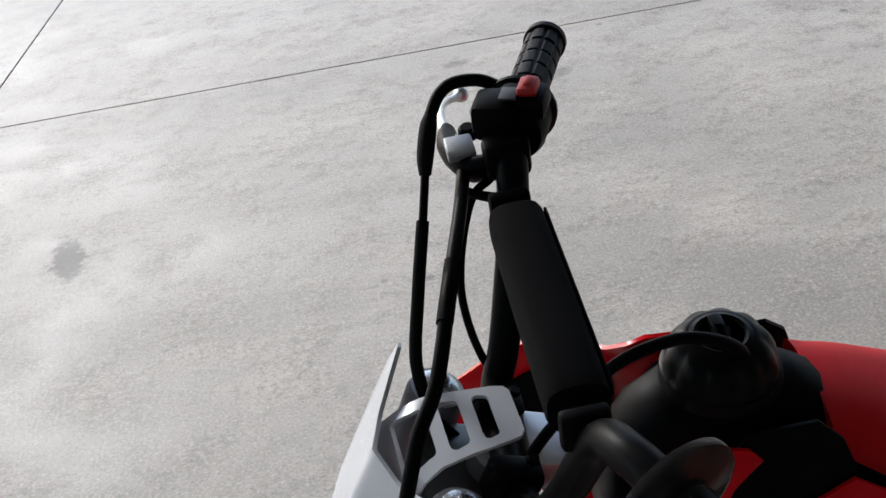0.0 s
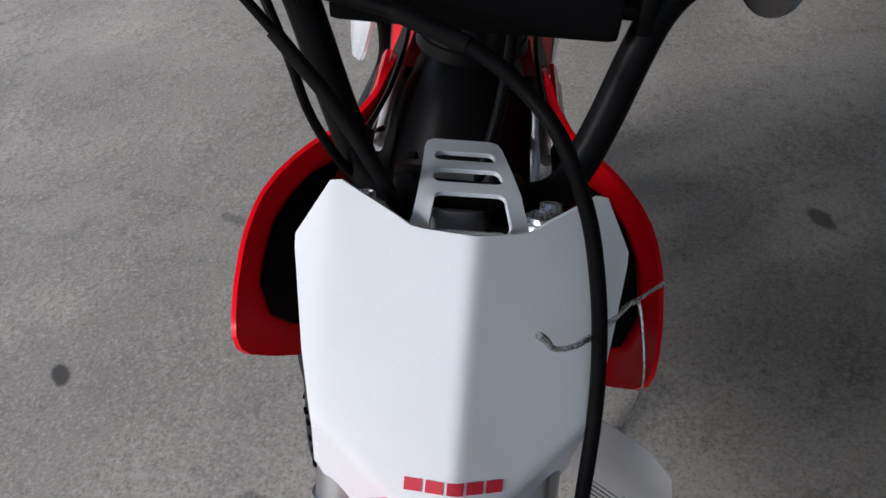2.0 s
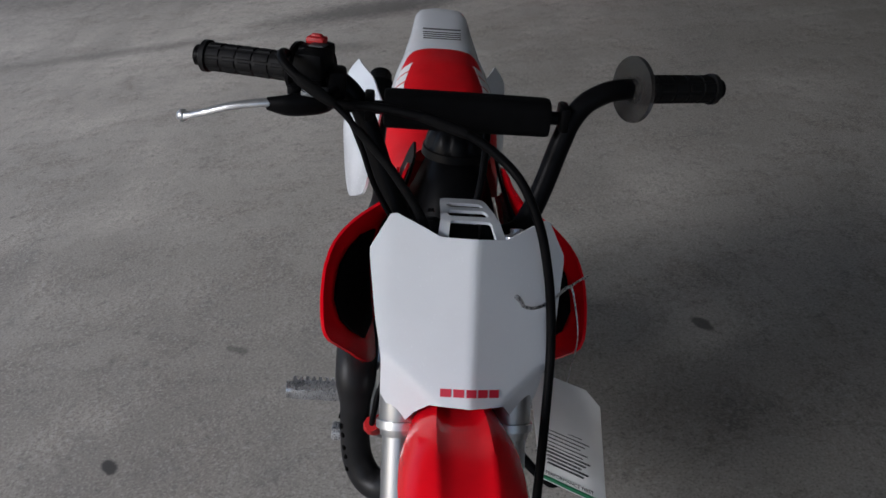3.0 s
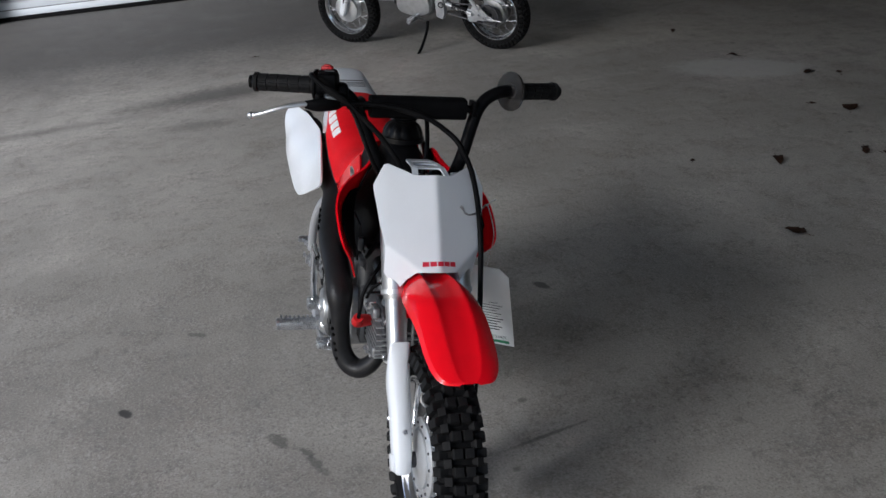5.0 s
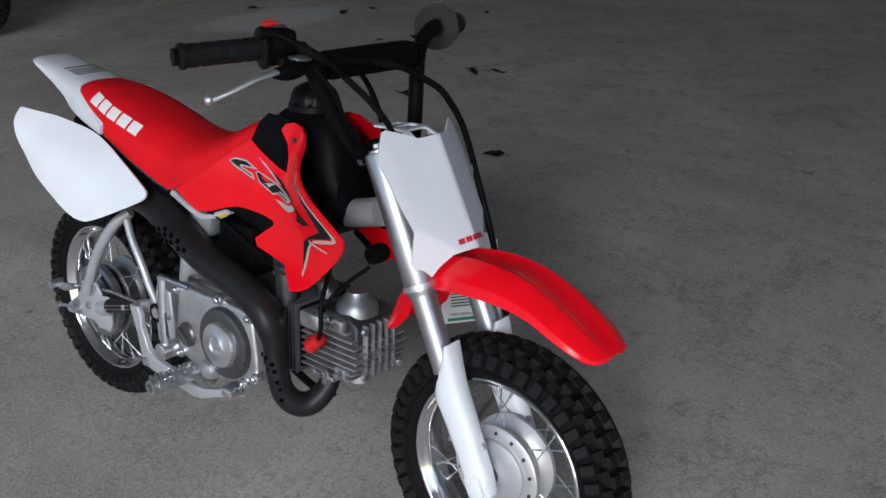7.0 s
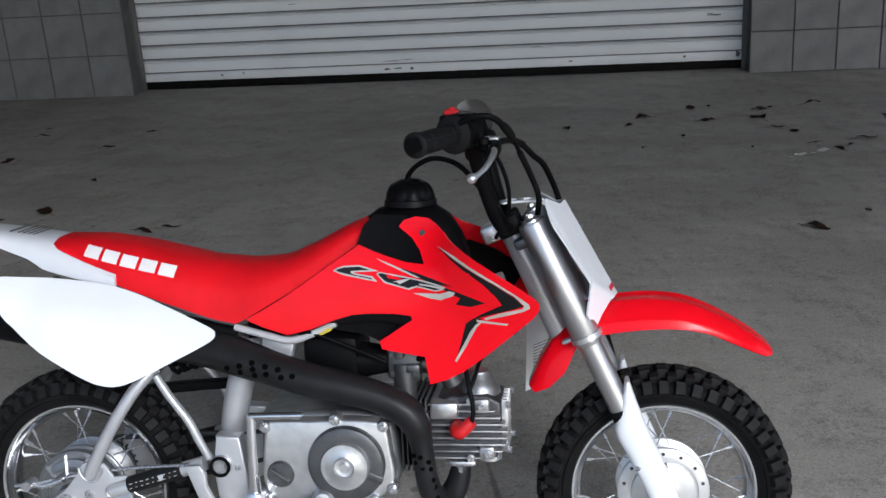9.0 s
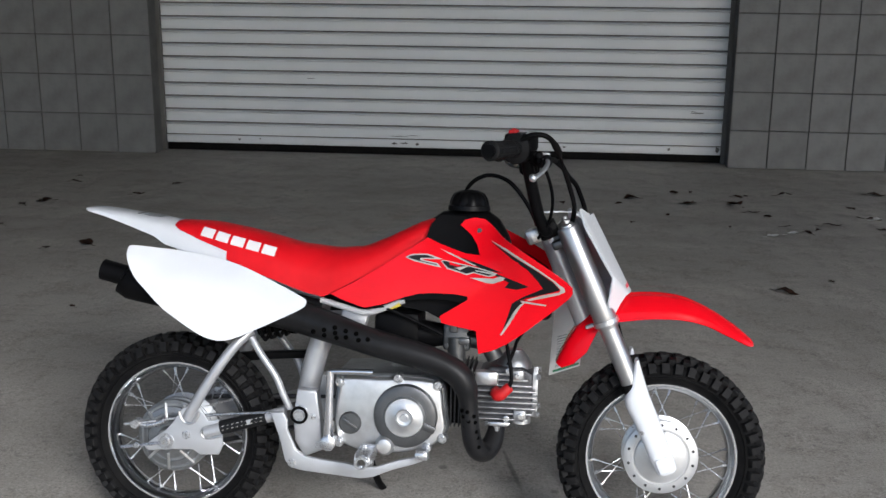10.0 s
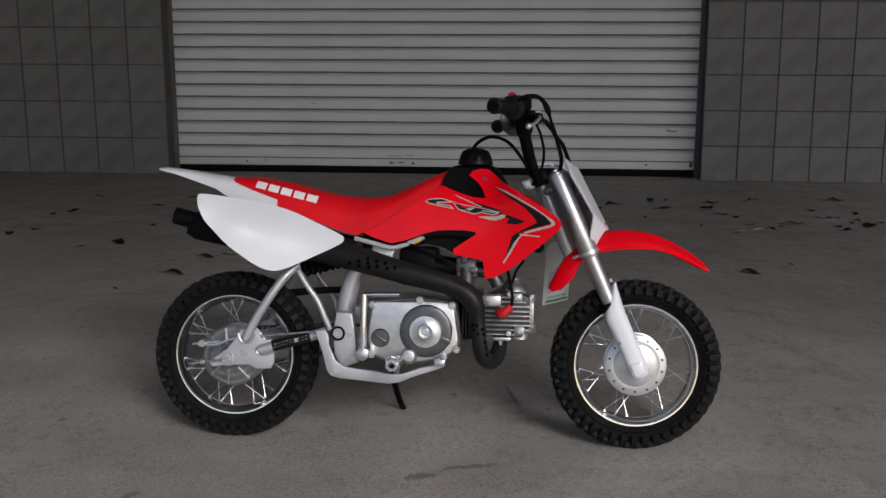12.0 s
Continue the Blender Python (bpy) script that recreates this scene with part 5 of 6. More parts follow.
# -- frame and suspension
def frame_side(side):
    y = side * 0.072
    bm = bmesh.new()
    slab(bm, [(0.247, 0.302), (0.284, 0.300), (0.293, 0.235), (0.297, 0.19), (0.262, 0.176), (0.244, 0.205), (0.240, 0.25)], y - 0.014, y + 0.014, 0.004)
    plate_ = part("pivot_plate", bm, SILVER, bike, "silver painted frame plate")
    bm = bmesh.new()
    lathe(bm, [(0.017, 0), (0.017, 0.006), (0.0115, 0.006), (0.0115, 0.002), (0.009, 0.002), (0.009, 0.009), (0, 0.009)], 20, Matrix.Translation((0.253, side * 0.086, 0.255)) @ Matrix.Rotation(0 if side > 0 else math.pi, 4, "Z"))
    part("pivot_bolt", bm, STEEL, plate_)
    part("pivot_ring", lathe(bmesh.new(), [(0.0115, 0.0055), (0.0115, 0.0075), (0.0165, 0.0075), (0.0165, 0.0055)], 20, Matrix.Translation((0.253, side * 0.086, 0.255)) @ Matrix.Rotation(0 if side > 0 else math.pi, 4, "Z"), closed=True), BLACK, plate_, "black rubber ring")
    bm = bmesh.new()
    part("plate_bolt", bolt(bm, (0.279, side * 0.086, 0.252), (0, side, 0), 0.0045, 0.004), STEEL, plate_)
    part("plate_bolt", bolt(bmesh.new(), (0.286, side * 0.086, 0.20), (0, side, 0), 0.0045, 0.004), STEEL, plate_)
    arm = lever("swingarm", [(0.225, y * 1.1, 0.256), (0.16, side * 0.085, 0.238), (0.076, side * 0.089, 0.2125)], 0.0115, SILVER, bike, "silver painted swingarm", smooth=1, seg=16)
    lever("chafe_label", [(0.19, side * 0.0815, 0.2462), (0.105, side * 0.0867, 0.2226)], 0.0131, DECALBLACK, arm, "dark printed label round the tube", smooth=1, seg=16)
    for k in range(9):
        for dz in (0.004, -0.003):
            x = 0.112 + k * 0.0088
            part("label_line", block(bmesh.new(), (x, side * 0.0988 - side * (x - 0.112) * 0.062, 0.2245 + (x - 0.112) * 0.277 + dz), (0.0045 - 0.002 * (k % 3 == 1), 0.0012, 0.0010), 0, Matrix.Rotation(radians(-15.5), 4, "Y")), DECALSILVER, arm)
    lever("arm_brace", [(0.0425, side * 0.091, 0.2365), (0.0555, side * 0.092, 0.262), (0.093, side * 0.092, 0.325), (0.13, side * 0.082, 0.378), (0.155, side * 0.065, 0.403)], 0.0098, SILVER, arm)
    lever("arm_strut", [(0.158, side * 0.075, 0.392), (0.178, side * 0.080, 0.362), (0.205, side * 0.082, 0.325), (0.220, side * 0.080, 0.290), (0.232, side * 0.076, 0.262)], 0.0066, SILVER, arm)
    bm = bmesh.new()
    slab(bm, [(-0.0413, 0.1811), (-0.0254, 0.1948), (-0.0009, 0.2122), (0.015, 0.2307), (0.0248, 0.2453), (0.0309, 0.255), (0.0418, 0.2601), (0.0661, 0.2558), (0.0757, 0.2429), (0.0806, 0.2346), (0.0999, 0.2374), (0.1084, 0.2329),
              (0.1084, 0.1873), (0.1011, 0.1715), (0.0659, 0.1694), (0.0514, 0.1786), (0.0051, 0.1762), (-0.034, 0.1716)], side * 0.083, side * 0.088, 0.0015)
    part("axle_plate", bm, SILVER, arm, "silver axle plate")
    for lip in ([(0.0262, 0.2500), (0.0285, 0.2400), (0.0350, 0.2310), (0.0442, 0.2280), (0.0540, 0.2315), (0.0600, 0.2400), (0.0635, 0.2500)],
                [(0.1084, 0.2300), (0.0900, 0.2265), (0.0740, 0.2205), (0.0680, 0.2120), (0.0720, 0.2040), (0.0850, 0.2020), (0.1084, 0.2080)]):
        bm = tube(bmesh.new(), [(x, side * 0.0892, z) for x, z in lip], 0.0026, 8, 4)
        part("weld_lip", bm, CAST, arm, "bright weld bead round the tube's end")
    bm = bmesh.new()
    bolt(bm, (0.0, side * 0.088, AXLE), (0, side, 0), 0.0095, 0.010)
    lathe(bm, [(0.015, 0), (0.015, 0.003), (0, 0.003)], 20, Matrix.Translation((0, side * 0.0885, AXLE)) @ Matrix.Rotation(0 if side > 0 else math.pi, 4, "Z"))
    tube(bm, [(-0.01, side * 0.092, AXLE - 0.003), (-0.085, side * 0.092, AXLE - 0.014)], 0.003, 8, 1)
    part("axle_nut", bm, STEEL, arm)
    part("adjuster_bolt", bolt(bmesh.new(), (-0.055, side * 0.0915, AXLE - 0.0095), (0, side, 0), 0.005, 0.006), STEEL, arm)
    part("plate_bolt", bolt(bmesh.new(), (0.0393, side * 0.088, 0.206), (0, side, 0), 0.0068, 0.005), STEEL, arm)
    lever("subframe_tube", [(0.285, side * 0.062, 0.455), (0.20, side * 0.066, 0.476), (0.10, side * 0.066, 0.505), (0.0, side * 0.055, 0.535)], 0.010, BLACK, bike)
    lever("cover_rail", [(0.285, side * 0.068, 0.466), (0.330, side * 0.074, 0.4555), (0.370, side * 0.076, 0.447), (0.405, side * 0.076, 0.457), (0.440, side * 0.074, 0.472)], 0.0055, CLEAR, bike, "pale grey trim rail under the tank cover")


both(frame_side)
lever("rear_axle", [(0, -0.085, AXLE), (0, 0.085, AXLE)], 0.007, DARKSTEEL, bike, smooth=1)
lever("frame_spine", [(0.255, -0.02, 0.29), (0.262, -0.02, 0.33), (0.280, -0.02, 0.39), (0.31, -0.01, 0.45), (0.45, 0, 0.475), (0.60, 0, 0.490), (0.685, 0, 0.510)], 0.021, SILVER, bike, "silver painted steel frame tube", seg=16)
bm = bmesh.new()
tube(bm, [(0.150, 0.0, 0.395), (0.26, 0.0, 0.425)], 0.013, 16, 1)
coil = [(0.155 + 0.10 * k / 60, 0.024 * math.cos(k * 0.75), 0.397 + 0.028 * k / 60 + 0.024 * math.sin(k * 0.75)) for k in range(61)]
tube(bm, coil, 0.0042, 8, 1)
part("rear_shock", bm, BLACK, bike, "black spring and damper")
bm = bmesh.new()
slab(bm, [(0.085, 0.335), (0.131, 0.340), (0.183, 0.344), (0.245, 0.348), (0.252, 0.340), (0.245, 0.333), (0.183, 0.329), (0.137, 0.3245), (0.085, 0.318)], 0.050, 0.072, 0.003)
part("chain_guard", bm, BLACK, bike, "black plastic chain guard")
loop = [(0.052 * math.cos(a), 0.060, AXLE + 0.052 * math.sin(a)) for a in [radians(100 + 16 * k) for k in range(11)]]
loop += [(0.30, 0.060, 0.215), (0.325, 0.060, 0.220), (0.333, 0.060, 0.235), (0.325, 0.060, 0.252), (0.30, 0.060, 0.258), loop[0]]
bm = tube(bmesh.new(), loop, 0.0048, 8, 3)
for k, v in enumerate(bm.verts):
    v.co.y += 0.0012 * (1 if (k // 8) % 2 else -1)
part("drive_chain", bm, DARKSTEEL, bike, "steel roller chain")
bm = bmesh.new()
lathe(bm, [(0.022, -0.002), (0.052, -0.002), (0.052, 0.002), (0.022, 0.002)], 40, Matrix.Translation((0, 0.060, AXLE)), closed=True)
for k in range(32):
    a = 2 * math.pi * k / 32
    block(bm, (0.053 * math.cos(a), 0.060, AXLE + 0.053 * math.sin(a)), (0.006, 0.003, 0.004), 0, Matrix.Rotation(-a, 4, "Y"))
part("rear_sprocket", bm, DARKSTEEL, bike)

# -- rear brake: drum plate, arm and rod
bm = bmesh.new()
lathe(bm, [(0.0, -0.078), (0.02, -0.078), (0.024, -0.066), (0.040, -0.060), (0.041, -0.054), (0.046, -0.054), (0.047, -0.057), (0.057, -0.053), (0.058, -0.048), (0.0625, -0.048), (0.063, -0.049), (0.0685, -0.046), (0.0685, -0.034), (0.02, -0.030)], 40, Matrix.Translation((0, 0, AXLE)))
drum = part("brake_drum_plate", bm, DARKCAST, bike, "cast aluminium drum brake plate")
for a in (0.6, 1.2, 1.8, 2.4, 3.9, 4.6, 5.4):
    lever("drum_rib", [(0.03 * math.cos(a), -0.064, AXLE + 0.03 * math.sin(a)), (0.064 * math.cos(a), -0.049, AXLE + 0.064 * math.sin(a))], 0.003, CAST, drum, smooth=1, seg=6)
lever("brake_arm", [(-0.052, -0.094, 0.226), (-0.03, -0.094, 0.222), (0.0, -0.092, 0.232)], 0.0055, STEEL, drum)
lever("brake_rod", [(-0.075, -0.100, 0.2235), (-0.035, -0.097, 0.2285), (0.03, -0.080, 0.2370), (0.10, -0.0765, 0.245), (0.206, -0.092, 0.258)], 0.0030, STEEL, bike, "zinc plated brake rod", smooth=1)
bm = bmesh.new()
lathe(bm, [(0.0, -0.012), (0.008, -0.012), (0.008, 0.012), (0, 0.012)], 14, Matrix.Translation((-0.052, -0.098, 0.2262)))
part("brake_adjuster", bm, STEEL, drum)
pedal = part("brake_pedal", slab(bmesh.new(), [(0.205, 0.262), (0.228, 0.264), (0.236, 0.250), (0.236, 0.232), (0.252, 0.196), (0.270, 0.184), (0.30, 0.180), (0.345, 0.176), (0.375, 0.170), (0.40, 0.172), (0.44, 0.186),
                                          (0.475, 0.195), (0.493, 0.203), (0.496, 0.192), (0.470, 0.181), (0.43, 0.168), (0.395, 0.153), (0.37, 0.149), (0.31, 0.154), (0.262, 0.158), (0.242, 0.163), (0.232, 0.176), (0.222, 0.215)],
                             -0.112, -0.102, 0.002), SILVER, bike, "silver brake pedal below the engine")
bm = bmesh.new()
bolt(bm, (0.246, -0.112, 0.171), (0, -1, 0), 0.007, 0.005)
part("pedal_bolt", bm, STEEL, pedal)
bm = bmesh.new()
block(bm, (0.484, -0.118, 0.201), (0.024, 0.030, 0.014), 0.003)
for k in range(5):
    block(bm, (0.476 + k * 0.004, -0.118, 0.209), (0.0016, 0.028, 0.005), 0)
part("pedal_pad", bm, STEEL, pedal)


def footpeg(side):
    bm = bmesh.new()
    for x in (0.377, 0.401):
        block(bm, (x, side * 0.155, 0.203), (0.004, 0.080, 0.016), 0.001)
        for k in range(9):
            block(bm, (x, side * (0.120 + k * 0.009), 0.213), (0.004, 0.0045, 0.006), 0)
    lathe(bm, [(0.012, 0), (0.012, 0.016), (0.008, 0.016), (0.008, 0)], 12, Matrix.Translation((0.389, side * 0.195 - 0.008, 0.203)), closed=True)
    block(bm, (0.389, side * 0.115, 0.203), (0.026, 0.012, 0.022), 0.003)
    tube(bm, [(0.389, side * 0.118, 0.200), (0.386, side * 0.098, 0.180), (0.384, side * 0.080, 0.168)], 0.007, 10, 3)
    part("footpeg", bm, STEEL, bike, "serrated steel footpeg")


both(footpeg)
bm = bmesh.new()
tube(bm, [(0.355, 0.085, 0.165), (0.352, 0.115, 0.12), (0.360, 0.165, 0.062), (0.366, 0.205, 0.032)], 0.0075, 12, 4)
block(bm, (0.367, 0.209, 0.0245), (0.045, 0.028, 0.006), 0.002, Matrix.Rotation(radians(24), 4, "X"))
part("side_stand", bm, BLACK, bike, "black steel side stand")

# -- engine
bm = bmesh.new()
slab(bm, [(0.318, 0.333), (0.40, 0.338), (0.507, 0.336), (0.519, 0.322), (0.522, 0.29), (0.527, 0.240), (0.518, 0.222), (0.500, 0.206), (0.455, 0.192), (0.409, 0.186), (0.371, 0.188), (0.328, 0.202), (0.316, 0.222), (0.313, 0.25)],
     -0.078, 0.078, 0.010)
engine = part("engine", bm, DARKCAST, bike, "grey cast single-cylinder engine")
CASE = [(0.330, 0.318), (0.340, 0.330), (0.40, 0.331), (0.450, 0.333), (0.498, 0.330), (0.512, 0.318), (0.517, 0.285), (0.522, 0.245), (0.513, 0.226), (0.495, 0.212), (0.452, 0.200), (0.41, 0.196), (0.372, 0.198), (0.336, 0.210),
        (0.324, 0.228), (0.322, 0.26)]
bm = bmesh.new()
slab(bm, round_outline(CASE, 3), -0.101, -0.074, 0.010)
case = part("crankcase_cover", bm, CAST, engine, "satin cast aluminium engine cover")
bm = bmesh.new()
cm = Matrix.Translation((0.451, 0, 0.267))
lathe(bm, [(0.058, -0.090), (0.058, -0.106), (0.0555, -0.111), (0.050, -0.113), (0.036, -0.113)], 48, cm)

part("clutch_tab", block(bmesh.new(), (0.487, -0.1115, 0.251), (0.040, 0.006, 0.013), 0.002, Matrix.Rotation(radians(22), 4, "Y")), SMOKECAST, engine)
part("clutch_cover", bm, SMOKECAST, engine, "grey round clutch cover")
bm = bmesh.new()
lathe(bm, [(0.0365, -0.108), (0.0365, -0.118), (0.0345, -0.121), (0.018, -0.122), (0.0155, -0.124), (0.0135, -0.121), (0.008, -0.120), (0.0065, -0.124), (0, -0.124)], 48, cm)
part("clutch_cap", bm, CAST, engine, "bright machined clutch cap")
bm = bmesh.new()
fm = Matrix.Translation((0.350, 0, 0.249))
lathe(bm, [(0.0205, -0.098), (0.0205, -0.104), (0.018, -0.107), (0, -0.108)], 32, fm)
block(bm, (0.350, -0.109, 0.249), (0.032, 0.006, 0.006), 0.001, Matrix.Rotation(radians(35), 4, "Y"))
part("oil_cap", bm, SMOKECAST, engine, "grey slotted oil cap")
bm = bmesh.new()
lathe(bm, [(0.018, -0.095), (0.018, -0.110), (0.013, -0.118), (0.0, -0.121)], 24, Matrix.Translation((0.415, 0, 0.212)))
part("cover_boss", bm, CAST, engine)
for x, z in ((0.330, 0.322), (0.436, 0.334), (0.508, 0.324), (0.518, 0.228), (0.330, 0.212), (0.385, 0.196), (0.490, 0.210)):
    bm = bmesh.new()
    lathe(bm, [(0.009, -0.085), (0.009, -0.103), (0.0075, -0.105), (0.005, -0.105), (0.005, -0.110), (0.004, -0.111), (0, -0.111)], 16, Matrix.Translation((x, 0, z)))
    part("cover_bolt", bm, STEEL, engine)
for s, y0, y1 in ((1, 0.074, 0.098),):
    part("generator_cover", slab(bmesh.new(), round_outline(CASE, 3), y0, y1, 0.010), CAST, engine, "satin cast left engine cover")
kick = lever("kick_lever", [(0.314, -0.118, 0.215), (0.315, -0.122, 0.27), (0.316, -0.122, 0.330), (0.316, -0.121, 0.346)], [0.010, 0.0075, 0.007, 0.008], CHROME, engine, "chromed kick start lever", flat=0.8)
lever("kick_pedal", [(0.314, -0.121, 0.345), (0.345, -0.124, 0.347), (0.394, -0.124, 0.348)], 0.0055, CHROME, engine, smooth=1)
bm = bmesh.new()
lathe(bm, [(0.014, -0.095), (0.014, -0.130), (0.010, -0.132), (0, -0.132)], 18, Matrix.Translation((0.314, 0, 0.215)))
part("kick_shaft", bm, STEEL, engine)

# dark body behind the fins: shade in the gaps put into colour
bm = bmesh.new()
slab(bm, [(0.565, 0.255), (0.66, 0.250), (0.676, 0.275), (0.676, 0.34), (0.655, 0.352), (0.60, 0.352), (0.565, 0.335)], -0.042, 0.042, 0.006)
cyl = part("cylinder_head", bm, DARKSTEEL, bike, "finned cast cylinder and head")
bm = block(bmesh.new(), (0.547, -0.004, 0.296), (0.046, 0.104, 0.104), 0.008)
part("cylinder_barrel", bm, BLACK, cyl, "black painted finned barrel")
for k in range(6):
    part("barrel_fin", block(bmesh.new(), (0.528 + k * 0.0075, -0.004, 0.296), (0.0022, 0.116, 0.112), 0.0006), GREYPL, cyl)
for k in range(9):
    z = 0.257 + k * 0.0104
    x1 = 0.685 - 0.0014 * (k - 3.4) ** 2
    part("fin", block(bmesh.new(), ((0.568 + x1) / 2, 0, z), (x1 - 0.568, 0.106, 0.0030), 0.0008), HEADCAST, cyl)
for k in range(5):
    part("front_fin", block(bmesh.new(), (0.676, -0.028 + k * 0.014, 0.300), (0.018, 0.004, 0.082), 0.0012), HEADCAST, cyl)
bm = bmesh.new()
lathe(bm, [(0.033, 0.0), (0.032, 0.010), (0.026, 0.020), (0.018, 0.029), (0.016, 0.034), (0.0, 0.035)], 24, Matrix.Translation((0.640, -0.006, 0.346)) @ Matrix.Rotation(radians(90), 4, "X"))
part("rocker_cover", bm, DARKCAST, cyl, "cast rocker cover")
part("valve_cap", lathe(bmesh.new(), [(0.018, 0.0), (0.018, 0.018), (0.0, 0.020)], 18, Matrix.Translation((0.655, -0.015, 0.262)) @ Matrix.Rotation(radians(-90), 4, "X")), CAST, cyl)
for x, z in ((0.654, 0.266), (0.648, 0.340)):
    part("corner_boss", block(bmesh.new(), (x, -0.050, z), (0.024, 0.014, 0.020), 0.005), HEADCAST, cyl)
part("intake_boss", block(bmesh.new(), (0.592, -0.045, 0.332), (0.042, 0.03, 0.026), 0.005), CAST, cyl)
for x, z in ((0.648, 0.340), (0.656, 0.266), (0.632, 0.348), (0.630, 0.260)):
    part("head_nut", bolt(bmesh.new(), (x, -0.060, z), (0, -1, 0), 0.005, 0.006), STEEL, cyl)
for y, z in ((-0.036, 0.335), (0.036, 0.335), (-0.036, 0.265), (0.036, 0.265)):
    part("head_nut", bolt(bmesh.new(), (0.684, y, z), (1, 0, 0), 0.005, 0.006), STEEL, cyl)
plug = lever("spark_plug_cap", [(0.610, -0.048, 0.307), (0.612, -0.068, 0.307), (0.619, -0.078, 0.308), (0.636, -0.079, 0.324)], [0.010, 0.012, 0.011, 0.009], REDRUB, engine, "red rubber spark plug cap")
lever("ignition_lead", [(0.635, -0.079, 0.323), (0.638, -0.077, 0.342), (0.632, -0.070, 0.375), (0.622, -0.045, 0.415), (0.61, -0.02, 0.45)], 0.0036, BLACK, engine)
lever("ignition_lead", [(0.66, 0.0, 0.42), (0.645, -0.03, 0.40), (0.640, -0.055, 0.385), (0.630, -0.065, 0.36)], 0.003, BLACK, engine)
bm = lathe(bmesh.new(), [(0.004, -0.014), (0.012, -0.014), (0.014, -0.010), (0.014, 0.010), (0.012, 0.014), (0.004, 0.014)], 20, Matrix.Translation((0.692, -0.018, 0.453)), closed=True)
tube(bm, [(0.680, -0.018, 0.456), (0.660, -0.014, 0.466), (0.640, -0.008, 0.470)], 0.0045, 8, 3)
part("ignition_coil", bm, BLACK, bike, "black ignition coil on a bent bracket")
lever("fuel_hose", [(0.585, -0.030, 0.462), (0.592, -0.052, 0.440), (0.575, -0.058, 0.420), (0.555, -0.055, 0.412)], 0.0042, BLACK, bike)
bm = bmesh.new()
block(bm, (0.535, -0.030, 0.405), (0.050, 0.055, 0.050), 0.006)
lathe(bm, [(0.017, -0.03), (0.017, 0.03), (0, 0.03)], 18, Matrix.Translation((0.535, -0.05, 0.375)) @ Matrix.Rotation(radians(90), 4, "X"))
tube(bm, [(0.50, -0.03, 0.405), (0.58, -0.028, 0.395), (0.605, -0.025, 0.365)], 0.016, 14, 3)
block(bm, (0.530, -0.062, 0.428), (0.014, 0.012, 0.026), 0.003)
block(bm, (0.55, -0.062, 0.40), (0.02, 0.012, 0.012), 0.002)
for x, z in ((0.518, 0.42), (0.552, 0.42), (0.518, 0.39), (0.552, 0.39)):
    bolt(bm, (x, -0.058, z), (0, -1, 0), 0.0035, 0.004)
part("carburettor", bm, SMOKECAST, bike, "grey cast carburettor")
bm = bmesh.new()
block(bm, (0.425, -0.01, 0.405), (0.085, 0.10, 0.085), 0.012)
tube(bm, [(0.45, -0.03, 0.405), (0.475, -0.03, 0.405), (0.51, -0.03, 0.405)], [0.028, 0.026, 0.020], 18, 2)
part("air_cleaner", bm, BLACK, bike, "black plastic air cleaner and intake boot")
lever("choke_cable", [(0.385, -0.075, 0.455), (0.405, -0.078, 0.458), (0.45, -0.075, 0.440), (0.51, -0.07, 0.412)], 0.0032, BLACK, bike)
bm = bmesh.new()
block(bm, (0.424, -0.078, 0.462), (0.020, 0.004, 0.008), 0.001, Matrix.Rotation(radians(-25), 4, "Y"))
part("yellow_marker", bm, YELLOW, bike, "small yellow cable marker")
bm = bmesh.new()
block(bm, (0.345, -0.052, 0.432), (0.05, 0.02, 0.04), 0.005, Matrix.Rotation(radians(15), 4, "Y"))
part("frame_gusset", bm, SILVER, bike, "silver painted frame gusset")

# -- exhaust
PIPE = [(0.612, -0.030, 0.248), (0.611, -0.036, 0.231), (0.606, -0.048, 0.213), (0.595, -0.064, 0.2), (0.582, -0.082, 0.204), (0.572, -0.095, 0.226), (0.567, -0.100, 0.262), (0.563, -0.101, 0.300), (0.5565, -0.102, 0.328),
        (0.539, -0.102, 0.350), (0.50, -0.102, 0.3695), (0.45, -0.101, 0.383), (0.40, -0.098, 0.394), (0.35, -0.090, 0.4065), (0.30, -0.078, 0.419), (0.22, -0.062, 0.4385), (0.12, -0.078, 0.4575), (0.02, -0.095, 0.478)]
RADII = [0.014, 0.016, 0.0182, 0.0195, 0.0198, 0.0192, 0.0186, 0.0190, 0.0245, 0.0262, 0.0258, 0.0270, 0.0278, 0.0285, 0.0315, 0.0345, 0.0345, 0.0340]
pipe = lever("exhaust", PIPE, RADII, SHIELD, bike, "matt black exhaust pipe with heat shield", seg=22, smooth=5, flat=0.9)
bm = bmesh.new()
tube(bm, [(0.06, -0.097, 0.470), (0.04, -0.097, 0.474), (-0.062, -0.097, 0.4935), (-0.072, -0.097, 0.496), (-0.072, -0.097, 0.500), (-0.116, -0.097, 0.5105), (-0.112, -0.097, 0.5095), (-0.08, -0.097, 0.502)],
     [0.034, 0.0365, 0.0365, 0.031, 0.0195, 0.0195, 0.0165, 0.0165], 26, 1)
part("muffler", bm, BLACK, pipe, "black muffler with stepped outlet")


